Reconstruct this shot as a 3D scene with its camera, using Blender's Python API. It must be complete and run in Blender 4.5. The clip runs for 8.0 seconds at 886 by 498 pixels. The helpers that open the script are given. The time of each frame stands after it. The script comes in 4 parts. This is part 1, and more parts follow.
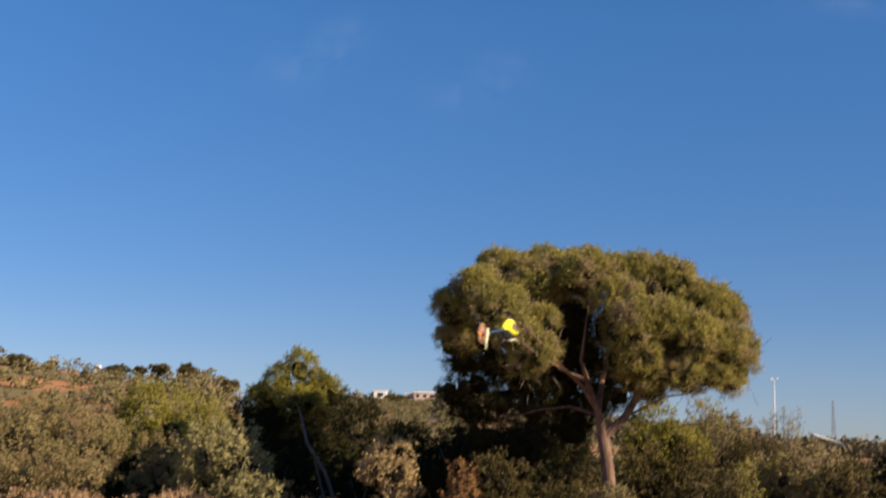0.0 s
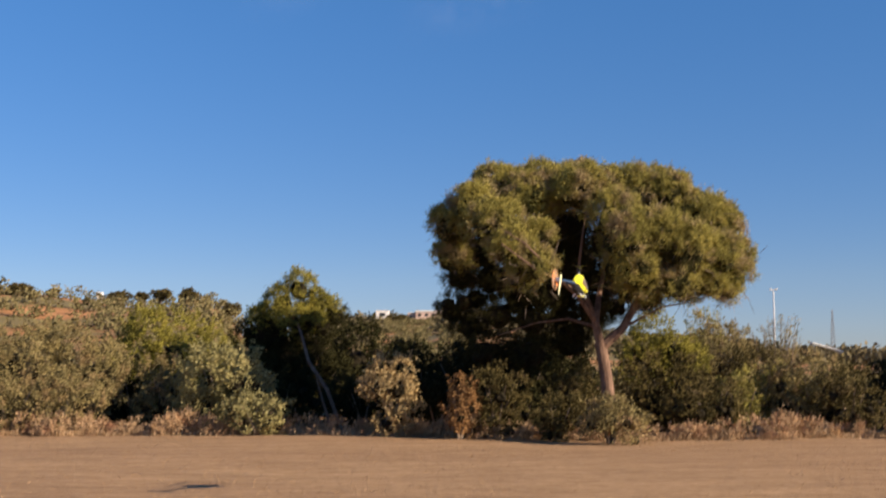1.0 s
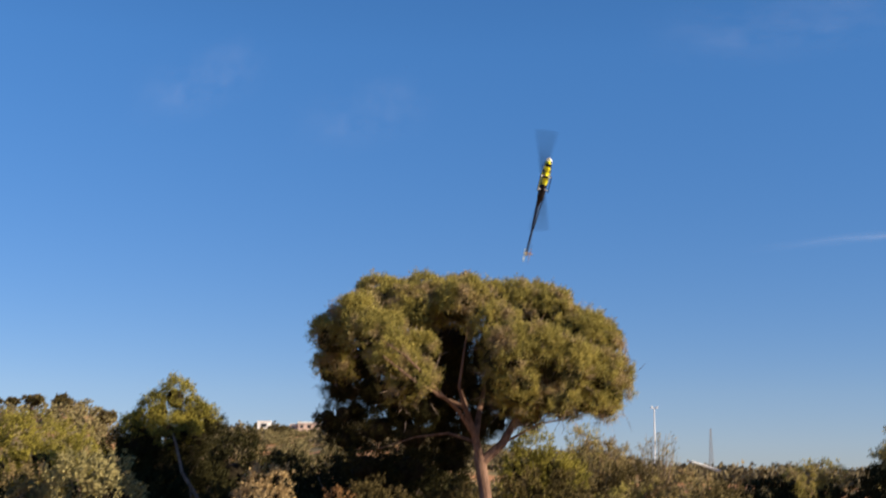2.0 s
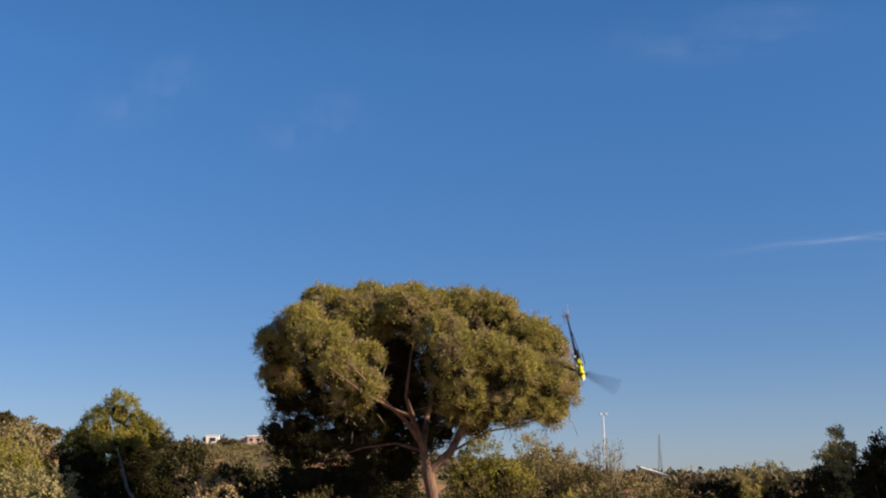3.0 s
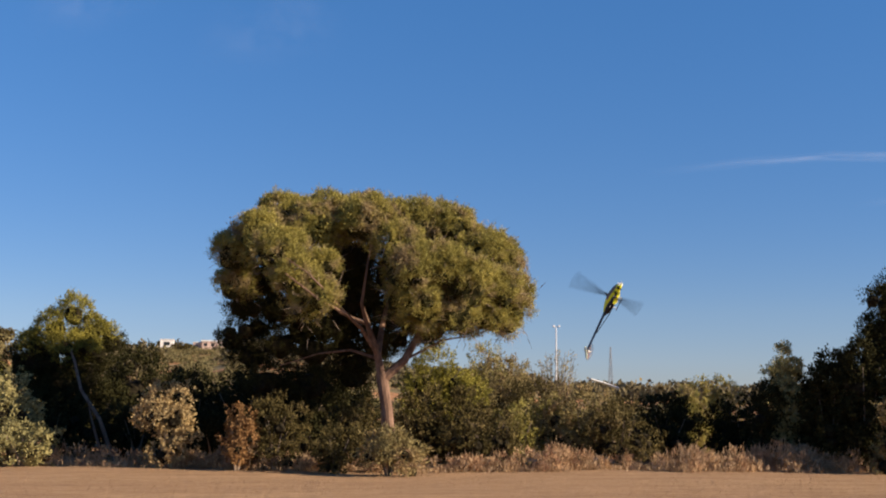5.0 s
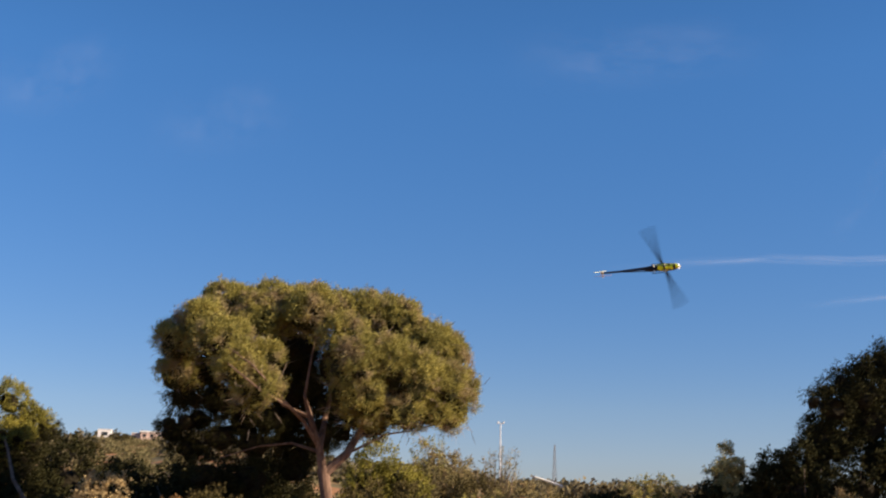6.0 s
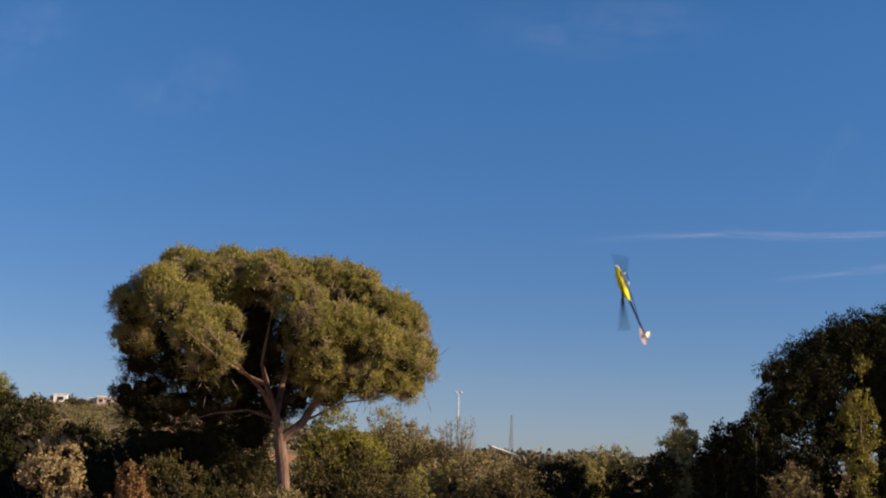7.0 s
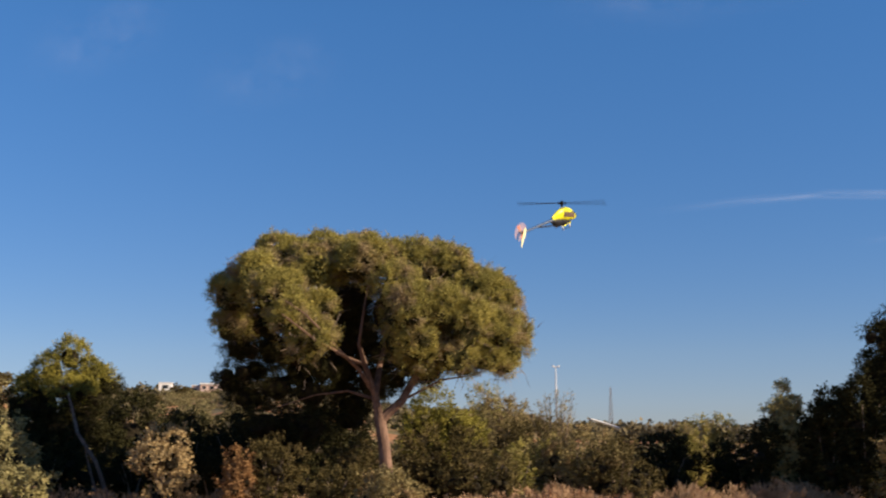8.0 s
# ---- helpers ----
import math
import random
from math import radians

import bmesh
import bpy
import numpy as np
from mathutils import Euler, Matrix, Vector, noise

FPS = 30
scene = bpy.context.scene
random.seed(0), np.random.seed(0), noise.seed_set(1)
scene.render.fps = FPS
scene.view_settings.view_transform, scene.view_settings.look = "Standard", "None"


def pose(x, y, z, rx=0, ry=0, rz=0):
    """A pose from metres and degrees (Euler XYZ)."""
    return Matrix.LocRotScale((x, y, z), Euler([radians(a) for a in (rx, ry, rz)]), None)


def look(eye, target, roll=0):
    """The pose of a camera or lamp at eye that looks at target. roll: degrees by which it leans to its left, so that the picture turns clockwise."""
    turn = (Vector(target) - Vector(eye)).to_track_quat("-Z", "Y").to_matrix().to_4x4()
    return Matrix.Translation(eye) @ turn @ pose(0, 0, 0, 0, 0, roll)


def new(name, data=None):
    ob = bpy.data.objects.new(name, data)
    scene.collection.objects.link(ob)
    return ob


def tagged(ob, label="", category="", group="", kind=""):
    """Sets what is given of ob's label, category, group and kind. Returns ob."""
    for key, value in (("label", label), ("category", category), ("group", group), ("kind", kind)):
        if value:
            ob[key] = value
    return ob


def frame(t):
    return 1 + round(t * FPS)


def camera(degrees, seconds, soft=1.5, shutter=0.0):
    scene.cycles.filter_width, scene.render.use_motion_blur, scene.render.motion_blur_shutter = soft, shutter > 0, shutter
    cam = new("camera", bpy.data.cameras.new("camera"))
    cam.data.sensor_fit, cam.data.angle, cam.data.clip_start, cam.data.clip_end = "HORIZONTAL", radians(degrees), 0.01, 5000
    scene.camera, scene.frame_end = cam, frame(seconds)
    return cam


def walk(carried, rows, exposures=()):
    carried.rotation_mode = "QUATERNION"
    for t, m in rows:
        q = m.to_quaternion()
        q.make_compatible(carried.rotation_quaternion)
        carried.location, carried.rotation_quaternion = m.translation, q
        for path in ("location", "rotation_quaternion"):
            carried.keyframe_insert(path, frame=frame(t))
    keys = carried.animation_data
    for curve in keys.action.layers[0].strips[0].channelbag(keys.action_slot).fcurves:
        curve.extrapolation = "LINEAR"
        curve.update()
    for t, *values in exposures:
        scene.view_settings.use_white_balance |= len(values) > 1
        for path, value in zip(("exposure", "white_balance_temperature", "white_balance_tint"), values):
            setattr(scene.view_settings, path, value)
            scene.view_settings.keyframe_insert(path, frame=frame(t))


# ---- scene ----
cam = camera(40.0, 8.0, soft=2.0, shutter=0.3)
CAMERA_ROWS = [
    (0, -0.191, 0.000, 1.795, 9.24, 1.28, 0.04),
    (0.2, -0.198, 0.000, 1.739, 7.28, 0.70, 0.71),
    (0.5, -0.183, 0.000, 1.711, 4.64, -0.01, 0.85),
    (0.7, -0.132, 0.000, 1.721, 4.04, -1.15, 0.93),
    (1, -0.109, 0.000, 1.713, 5.45, -0.17, -0.03),
    (1.2, -0.090, 0.000, 1.706, 7.03, -0.54, -1.61),
    (1.5, -0.072, 0.000, 1.706, 7.79, 0.29, -3.72),
    (1.7, -0.060, 0.000, 1.706, 8.73, 0.20, -4.56),
    (2, -0.009, 0.000, 1.721, 10.73, 0.68, -5.35),
    (2.2, -0.018, 0.000, 1.716, 12.09, 1.63, -5.74),
    (3.3, 0.094, 0.000, 1.709, 10.99, -1.10, -8.20),
    (3.5, 0.082, 0.000, 1.711, 11.50, -1.47, -7.27),
    (3.7, 0.073, 0.000, 1.712, 11.95, -0.54, -6.12),
    (4, 0.046, 0.000, 1.699, 10.07, -0.35, -6.17),
    (4.2, 0.042, 0.000, 1.698, 8.48, -0.48, -7.20),
    (4.5, 0.065, 0.000, 1.693, 7.23, 0.14, -8.83),
    (4.7, 0.063, 0.000, 1.691, 6.58, 0.27, -9.50),
    (5.8, 0.053, 0.000, 1.663, 10.49, 1.37, -11.17),
    (6, 0.070, 0.000, 1.674, 11.45, 1.35, -12.32),
    (6.2, 0.084, 0.000, 1.678, 11.92, 1.57, -13.03),
    (6.5, 0.079, 0.000, 1.682, 11.26, 1.30, -14.18),
    (6.7, 0.096, 0.000, 1.685, 10.67, 1.55, -14.37),
    (7, 0.103, 0.000, 1.680, 10.08, 1.97, -14.23),
    (7.2, 0.101, 0.000, 1.680, 9.76, 2.10, -14.08),
    (7.5, 0.095, 0.000, 1.671, 9.34, 1.44, -13.35),
    (7.7, 0.133, 0.000, 1.682, 9.14, 0.79, -12.13),
    (8, 0.104, 0.000, 1.659, 8.91, 0.06, -9.91),
]
walk(cam, [(t, pose(x, y, z, 90 + pitch, 0, yaw) @ pose(0, 0, 0, 0, 0, roll)) for t, x, y, z, pitch, roll, yaw in CAMERA_ROWS],
     exposures=[(0.0, 0.85), (0.5, 0.78), (1.0, 0.93), (2.0, 1.0), (3.5, 0.7), (4.0, 0.64), (4.5, 0.92), (6.0, 0.95), (6.5, 0.74), (7.0, 0.68), (7.5, 0.68), (8.0, 0.85)])

# ---- sky and sun ----
SUN_TO = Vector((4.9, -2.5, 2.55)).normalized()
world = bpy.data.worlds.new("sky")
scene.world = world
world.use_nodes = True
wn, wl = world.node_tree.nodes, world.node_tree.links
sky = wn.new("ShaderNodeTexSky")
sky.sky_type = "NISHITA"
sky.sun_disc = False
sky.sun_elevation = math.asin(SUN_TO.z)
sky.sun_rotation = math.atan2(SUN_TO.x, SUN_TO.y)
sky.air_density, sky.dust_density, sky.ozone_density = 0.85, 0.0, 3.0
sky.altitude = 1200
hue = wn.new("ShaderNodeHueSaturation")
hue.inputs["Saturation"].default_value = 1.22
wl.new(sky.outputs[0], hue.inputs["Color"])
tint = wn.new("ShaderNodeMix")
tint.data_type, tint.blend_type = "RGBA", "MULTIPLY"
tint.inputs[0].default_value = 1.0
tint.inputs[7].default_value = (0.99, 0.93, 0.96, 1)
wl.new(hue.outputs[0], tint.inputs[6])
# the dusty layer near the ground dims the low sky all round
way = wn.new("ShaderNodeTexCoord")
high = wn.new("ShaderNodeSeparateXYZ")
wl.new(way.outputs["Generated"], high.inputs[0])
dim = wn.new("ShaderNodeValToRGB")
dim.color_ramp.elements[0].position, dim.color_ramp.elements[0].color = 0.0, (0.41, 0.43, 0.55, 1)
low = dim.color_ramp.elements.new(0.07)
low.color = (0.63, 0.585, 0.625, 1)
dim.color_ramp.elements[2].position, dim.color_ramp.elements[2].color = 0.34, (1, 1, 1, 1)
wl.new(high.outputs[2], dim.inputs[0])
haze = wn.new("ShaderNodeMix")
haze.data_type, haze.blend_type = "RGBA", "MULTIPLY"
haze.inputs[0].default_value = 1.0
wl.new(tint.outputs[2], haze.inputs[6])
wl.new(dim.outputs[0], haze.inputs[7])
wl.new(haze.outputs[2], wn["Background"].inputs[0])
wn["Background"].inputs[1].default_value = 0.084

sun = new("sun", bpy.data.lights.new("sun", "SUN"))
sun.data.energy, sun.data.angle, sun.data.color = 4.7, radians(0.6), (1.0, 0.81, 0.61)
sun.matrix_world = look((60, -40, 50), Vector((60, -40, 50)) - SUN_TO)


# ---- materials ----
def material(name, rough=0.8, metal=0.0):
    m = bpy.data.materials.new(name)
    m.use_nodes = True
    b = m.node_tree.nodes["Principled BSDF"]
    b.inputs["Roughness"].default_value = rough
    b.inputs["Metallic"].default_value = metal
    b.inputs["Specular IOR Level"].default_value = 0.25
    return m, m.node_tree.nodes, m.node_tree.links, b


def ramp(n, stops):
    r = n.new("ShaderNodeValToRGB")
    e = r.color_ramp.elements
    while len(e) < len(stops):
        e.new(0.5)
    for el, (p, c) in zip(e, stops):
        el.position, el.color = p, (*c, 1)
    return r


def noise_tex(n, l, scale, detail=4.0, rough=0.6, coord="Object", stretch=None):
    tc = n.new("ShaderNodeTexCoord")
    t = n.new("ShaderNodeTexNoise")
    t.inputs["Scale"].default_value, t.inputs["Detail"].default_value, t.inputs["Roughness"].default_value = scale, detail, rough
    if stretch:
        mp = n.new("ShaderNodeMapping")
        mp.inputs["Scale"].default_value = stretch
        l.new(tc.outputs[coord], mp.inputs[0])
        l.new(mp.outputs[0], t.inputs["Vector"])
    else:
        l.new(tc.outputs[coord], t.inputs["Vector"])
    return t


def mix(n, l, a, b, fac, mode="MIX"):
    m = n.new("ShaderNodeMix")
    m.data_type, m.blend_type = "RGBA", mode
    for sock, val in ((m.inputs[0], fac), (m.inputs[6], a), (m.inputs[7], b)):
        if isinstance(val, (float, int)):
            sock.default_value = val
        elif isinstance(val, tuple):
            sock.default_value = (*val, 1)
        else:
            l.new(val, sock)
    return m.outputs[2]


def leaf_material(name, dark, mid, light, dry=None, dry_amount=0.0, sheen=0.1, through_leaf=0.12):
    """Foliage: every leaf a little different, larger patches of old and young growth."""
    m, n, l, b = material(name, 0.8)
    geo = n.new("ShaderNodeNewGeometry")
    r = ramp(n, [(0.0, dark), (0.5, mid), (1.0, light)])
    l.new(geo.outputs["Random Per Island"], r.inputs[0])
    big = noise_tex(n, l, 1.1, 3)
    rb = ramp(n, [(0.35, (0.74, 0.75, 0.74)), (0.65, (1.2, 1.16, 1.06))])
    l.new(big.outputs[0], rb.inputs[0])
    col = mix(n, l, r.outputs[0], rb.outputs[0], 1.0, "MULTIPLY")
    if dry:
        nd = noise_tex(n, l, 1.7, 2)
        rd = ramp(n, [(0.62 - dry_amount * 0.4, (0, 0, 0)), (0.78 - dry_amount * 0.4, (1, 1, 1))])
        l.new(nd.outputs[0], rd.inputs[0])
        col = mix(n, l, col, dry, rd.outputs[0])
    l.new(col, b.inputs["Base Color"])
    b.inputs["Specular IOR Level"].default_value = sheen
    tr = n.new("ShaderNodeBsdfTranslucent")
    l.new(col, tr.inputs[0])
    ms = n.new("ShaderNodeMixShader")
    ms.inputs[0].default_value = through_leaf
    l.new(b.outputs[0], ms.inputs[1])
    l.new(tr.outputs[0], ms.inputs[2])
    l.new(ms.outputs[0], n["Material Output"].inputs[0])
    return m


PINE = leaf_material("pine_needles", (0.22, 0.202, 0.056), (0.31, 0.275, 0.078), (0.4, 0.35, 0.105), (0.34, 0.26, 0.14), 0.3, through_leaf=0.28)
# dark copy of the pine needles with shade painted into the colour
PINE_SHADED = leaf_material("shaded_pine_needles", (0.018, 0.019, 0.007), (0.03, 0.029, 0.011), (0.05, 0.046, 0.018), sheen=0.05, through_leaf=0.05)
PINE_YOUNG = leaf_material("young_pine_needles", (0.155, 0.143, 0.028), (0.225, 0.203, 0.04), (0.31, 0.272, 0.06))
STUBBLE = leaf_material("earthy_stubble", (0.3, 0.19, 0.105), (0.42, 0.28, 0.165), (0.54, 0.38, 0.24))
HILL = leaf_material("hill_scrub_leaves", (0.13, 0.112, 0.05), (0.18, 0.155, 0.075), (0.24, 0.205, 0.1), (0.2, 0.14, 0.07), 0.15)
FAR_WOOD = leaf_material("far_mixed_wood", (0.11, 0.092, 0.052), (0.15, 0.125, 0.072), (0.19, 0.16, 0.098))
# deep shade inside the crowns, put into a near-black colour
INNER = leaf_material("shaded_crown_inside", (0.016, 0.013, 0.008), (0.026, 0.021, 0.012), (0.04, 0.032, 0.018))
OLIVE = leaf_material("grey_olive_leaves", (0.18, 0.147, 0.063), (0.24, 0.196, 0.087), (0.31, 0.255, 0.12), (0.27, 0.185, 0.09), 0.3)
SAGE = leaf_material("sage_leaves", (0.22, 0.2, 0.085), (0.29, 0.262, 0.115), (0.37, 0.33, 0.16))
SCRUB = leaf_material("dark_evergreen_leaves", (0.055, 0.044, 0.016), (0.09, 0.072, 0.026), (0.14, 0.112, 0.044), (0.13, 0.095, 0.042), 0.22)
TAN = leaf_material("faded_leaves", (0.27, 0.195, 0.095), (0.38, 0.28, 0.14), (0.48, 0.37, 0.2))
RUST = leaf_material("rusty_dry_leaves", (0.18, 0.1, 0.045), (0.27, 0.15, 0.065), (0.36, 0.21, 0.095))
STRAW = leaf_material("dry_straw", (0.32, 0.21, 0.12), (0.44, 0.3, 0.18), (0.56, 0.4, 0.26), (0.36, 0.19, 0.11), 0.2)


def bark_material(name, a, b_, scale):
    m, n, l, b = material(name, 0.9)
    t = noise_tex(n, l, scale, 5, 0.65, stretch=(1, 1, 0.3))
    r = ramp(n, [(0.3, a), (0.7, b_)])
    l.new(t.outputs[0], r.inputs[0])
    l.new(r.outputs[0], b.inputs["Base Color"])
    bp = n.new("ShaderNodeBump")
    bp.inputs["Strength"].default_value, bp.inputs["Distance"].default_value = 0.8, 0.03
    l.new(t.outputs[0], bp.inputs["Height"])
    l.new(bp.outputs[0], b.inputs["Normal"])
    return m


BARK = bark_material("pine_bark", (0.075, 0.042, 0.029), (0.27, 0.168, 0.115), 9)
TWIG = bark_material("grey_twig", (0.12, 0.09, 0.065), (0.34, 0.26, 0.19), 12)

EARTH, n, l, b = material("dry_stubble_earth", 0.95)
fine = noise_tex(n, l, 6.0, 8, 0.8, stretch=(0.6, 1, 1))
rows_ = noise_tex(n, l, 1.6, 5, 0.7, stretch=(0.3, 1, 1))
patch = noise_tex(n, l, 0.09, 4, 0.6, stretch=(0.5, 1, 1))
r1 = ramp(n, [(0.3, (0.28, 0.165, 0.08)), (0.55, (0.4, 0.255, 0.138)), (0.78, (0.51, 0.35, 0.208))])
l.new(fine.outputs[0], r1.inputs[0])
r2 = ramp(n, [(0.35, (0.8, 0.78, 0.76)), (0.65, (1.1, 1.1, 1.1))])
l.new(rows_.outputs[0], r2.inputs[0])
r3 = ramp(n, [(0.35, (0.86, 0.82, 0.8)), (0.65, (1.08, 1.08, 1.06))])
l.new(patch.outputs[0], r3.inputs[0])
c = mix(n, l, r1.outputs[0], r2.outputs[0], 1.0, "MULTIPLY")
c = mix(n, l, c, r3.outputs[0], 1.0, "MULTIPLY")
# red soil and scrub tint on the rising land beyond the hedge
pos = n.new("ShaderNodeNewGeometry")
sep = n.new("ShaderNodeSeparateXYZ")
l.new(pos.outputs["Position"], sep.inputs[0])
far_mask = n.new("ShaderNodeMapRange")
far_mask.inputs["From Min"].default_value, far_mask.inputs["From Max"].default_value = 34, 44
l.new(sep.outputs["Y"], far_mask.inputs["Value"])
soil = noise_tex(n, l, 0.12, 5, 0.6)
rs = ramp(n, [(0.46, (0.17, 0.135, 0.06)), (0.56, (0.36, 0.17, 0.07)), (0.7, (0.46, 0.23, 0.1))])
l.new(soil.outputs[0], rs.inputs[0])
c = mix(n, l, c, rs.outputs[0], far_mask.outputs[0])
l.new(c, b.inputs["Base Color"])
bp = n.new("ShaderNodeBump")
bp.inputs["Strength"].default_value, bp.inputs["Distance"].default_value = 0.9, 0.06
l.new(fine.outputs[0], bp.inputs["Height"])
l.new(bp.outputs[0], b.inputs["Normal"])


def plain(name, col, rough=0.5, metal=0.0, grain=30.0, vary=0.12):
    m, n, l, b = material(name, rough, metal)
    t = noise_tex(n, l, grain, 4)
    r = ramp(n, [(0.3, tuple(v * (1 - vary) for v in col)), (0.7, tuple(min(1, v * (1 + vary)) for v in col))])
    l.new(t.outputs[0], r.inputs[0])
    l.new(r.outputs[0], b.inputs["Base Color"])
    return m


WHITE_WALL = plain("lime_washed_wall", (0.75, 0.72, 0.68), 0.9, grain=0.6)
PINK_WALL = plain("terracotta_wall", (0.6, 0.44, 0.36), 0.9, grain=0.6)
ROOF_TILE = plain("roof_tile", (0.42, 0.25, 0.18), 0.9, grain=2)
WINDOW_DARK = plain("dark_window", (0.03, 0.035, 0.04), 0.2)
STEEL = plain("weathered_grey_steel", (0.2, 0.215, 0.24), 0.6, 0.2, grain=3)
WHITE_PAINT = plain("pale_painted_steel", (0.68, 0.69, 0.7), 0.5, grain=2)
SHEETING = plain("greenhouse_sheeting", (0.5, 0.5, 0.5), 0.6, grain=0.5)

YELLOW = plain("fluorescent_yellow_paint", (0.82, 0.80, 0.03), 0.3, grain=15, vary=0.05)
BLACK = plain("carbon_black", (0.011, 0.011, 0.012), 0.6, grain=60)
BOOM_BLUE = plain("carbon_tube", (0.03, 0.06, 0.12), 0.35, grain=60)
GREY_PRINT = plain("brown_canopy_print", (0.16, 0.11, 0.08), 0.35, grain=20)
WHITE_GLOSS = plain("white_gloss_plastic", (0.8, 0.8, 0.78), 0.3, grain=20, vary=0.04)
PALE_YELLOW = plain("pale_yellow_plastic", (0.8, 0.77, 0.45), 0.35, grain=20, vary=0.04)
ORANGE = plain("orange_blade_tip", (0.75, 0.22, 0.05), 0.4, grain=20)
SILVER = plain("machined_aluminium", (0.55, 0.56, 0.58), 0.3, 0.8)

WHIRL, n, l, b = material("whirling_tail_blades", 0.5)
b.inputs["Base Color"].default_value = (0.8, 0.47, 0.28, 1)
tc = n.new("ShaderNodeTexCoord")
gr = n.new("ShaderNodeTexGradient")
gr.gradient_type = "SPHERICAL"
mp = n.new("ShaderNodeMapping")
mp.inputs["Scale"].default_value = (8.7, 8.7, 8.7)
l.new(tc.outputs["Object"], mp.inputs[0])
l.new(mp.outputs[0], gr.inputs[0])
ra = ramp(n, [(0.0, (0.3, 0.3, 0.3)), (0.6, (0.42, 0.42, 0.42)), (0.95, (0.6, 0.6, 0.6))])
l.new(gr.outputs[0], ra.inputs[0])
l.new(ra.outputs[0], b.inputs["Alpha"])


# ---- mesh helpers ----
def part(name, bm, mat, parent=None, label=""):
    me = bpy.data.meshes.new(name)
    bm.normal_update()
    bm.to_mesh(me)
    bm.free()
    me.materials.append(mat)
    ob = new(name, me)
    if parent:
        ob.parent = parent
    if label:
        ob["label"] = label
    return ob


def empty(name, m):
    ob = new(name)
    ob.matrix_basis = m
    return ob


def quads_object(name, verts, mat, parent=None, per=4):
    """verts: array (faces * per, 3); each run of per vertices is one face."""
    k = len(verts) // per
    me = bpy.data.meshes.new(name)
    me.vertices.add(k * per)
    me.vertices.foreach_set("co", np.ascontiguousarray(verts, dtype=np.float32).ravel())
    me.loops.add(k * per)
    me.loops.foreach_set("vertex_index", np.arange(k * per, dtype=np.int32))
    me.polygons.add(k)
    me.polygons.foreach_set("loop_start", np.arange(0, k * per, per, dtype=np.int32))
    me.polygons.foreach_set("loop_total", np.full(k, per, dtype=np.int32))
    me.update(calc_edges=True)
    me.materials.append(mat)
    ob = new(name, me)
    if parent:
        ob.parent = parent
    return ob


def unit(a):
    return a / np.maximum(np.linalg.norm(a, axis=-1, keepdims=True), 1e-6)


def box(bm, x, y, z, sx, sy, sz, rot=None):
    m = Matrix.Translation((x, y, z))
    if rot:
        m = m @ rot
    bmesh.ops.create_cube(bm, size=1, matrix=m @ Matrix.Diagonal((sx, sy, sz, 1)))


def tube(bm, pts, radii, sides=8, cap=True):
    """A bent, tapering tube through the points."""
    pts = [Vector(p) for p in pts]
    rings = []
    for i, p in enumerate(pts):
        d = (pts[min(i + 1, len(pts) - 1)] - pts[max(i - 1, 0)]).normalized()
        a = d.cross(Vector((0.31, 0.93, 0.2))).normalized()
        b2 = d.cross(a)
        rings.append([bm.verts.new(p + (a * math.cos(s * math.tau / sides) + b2 * math.sin(s * math.tau / sides)) * radii[i]) for s in range(sides)])
    for r0, r1 in zip(rings, rings[1:]):
        for s in range(sides):
            bm.faces.new((r0[s], r0[(s + 1) % sides], r1[(s + 1) % sides], r1[s]))
    if cap:
        bm.faces.new(rings[-1])
        bm.faces.new(rings[0][::-1])


def leaves(rng, centres, normals, length, width, spread, count, facing=0.2):
    """Slim rhombic leaves, several at every centre, pointing roughly along the normals and showing their flat side outwards."""
    c = np.repeat(centres, count, axis=0)
    out = np.repeat(normals, count, axis=0)
    d = unit(out * 0.55 + rng.normal(0, spread, (len(c), 3)) + np.array([0, 0, 0.2]))
    side = unit(np.cross(d, out + rng.normal(0, facing, (len(c), 3))))
    s = rng.uniform(0.7, 1.35, (len(c), 1))
    c = c + rng.normal(0, length * 0.35, (len(c), 3))
    tip, mid_ = c + d * length * s, c + d * length * s * 0.45
    return np.stack([c, mid_ + side * width * s, tip, mid_ - side * width * s], axis=1).reshape(-1, 3)


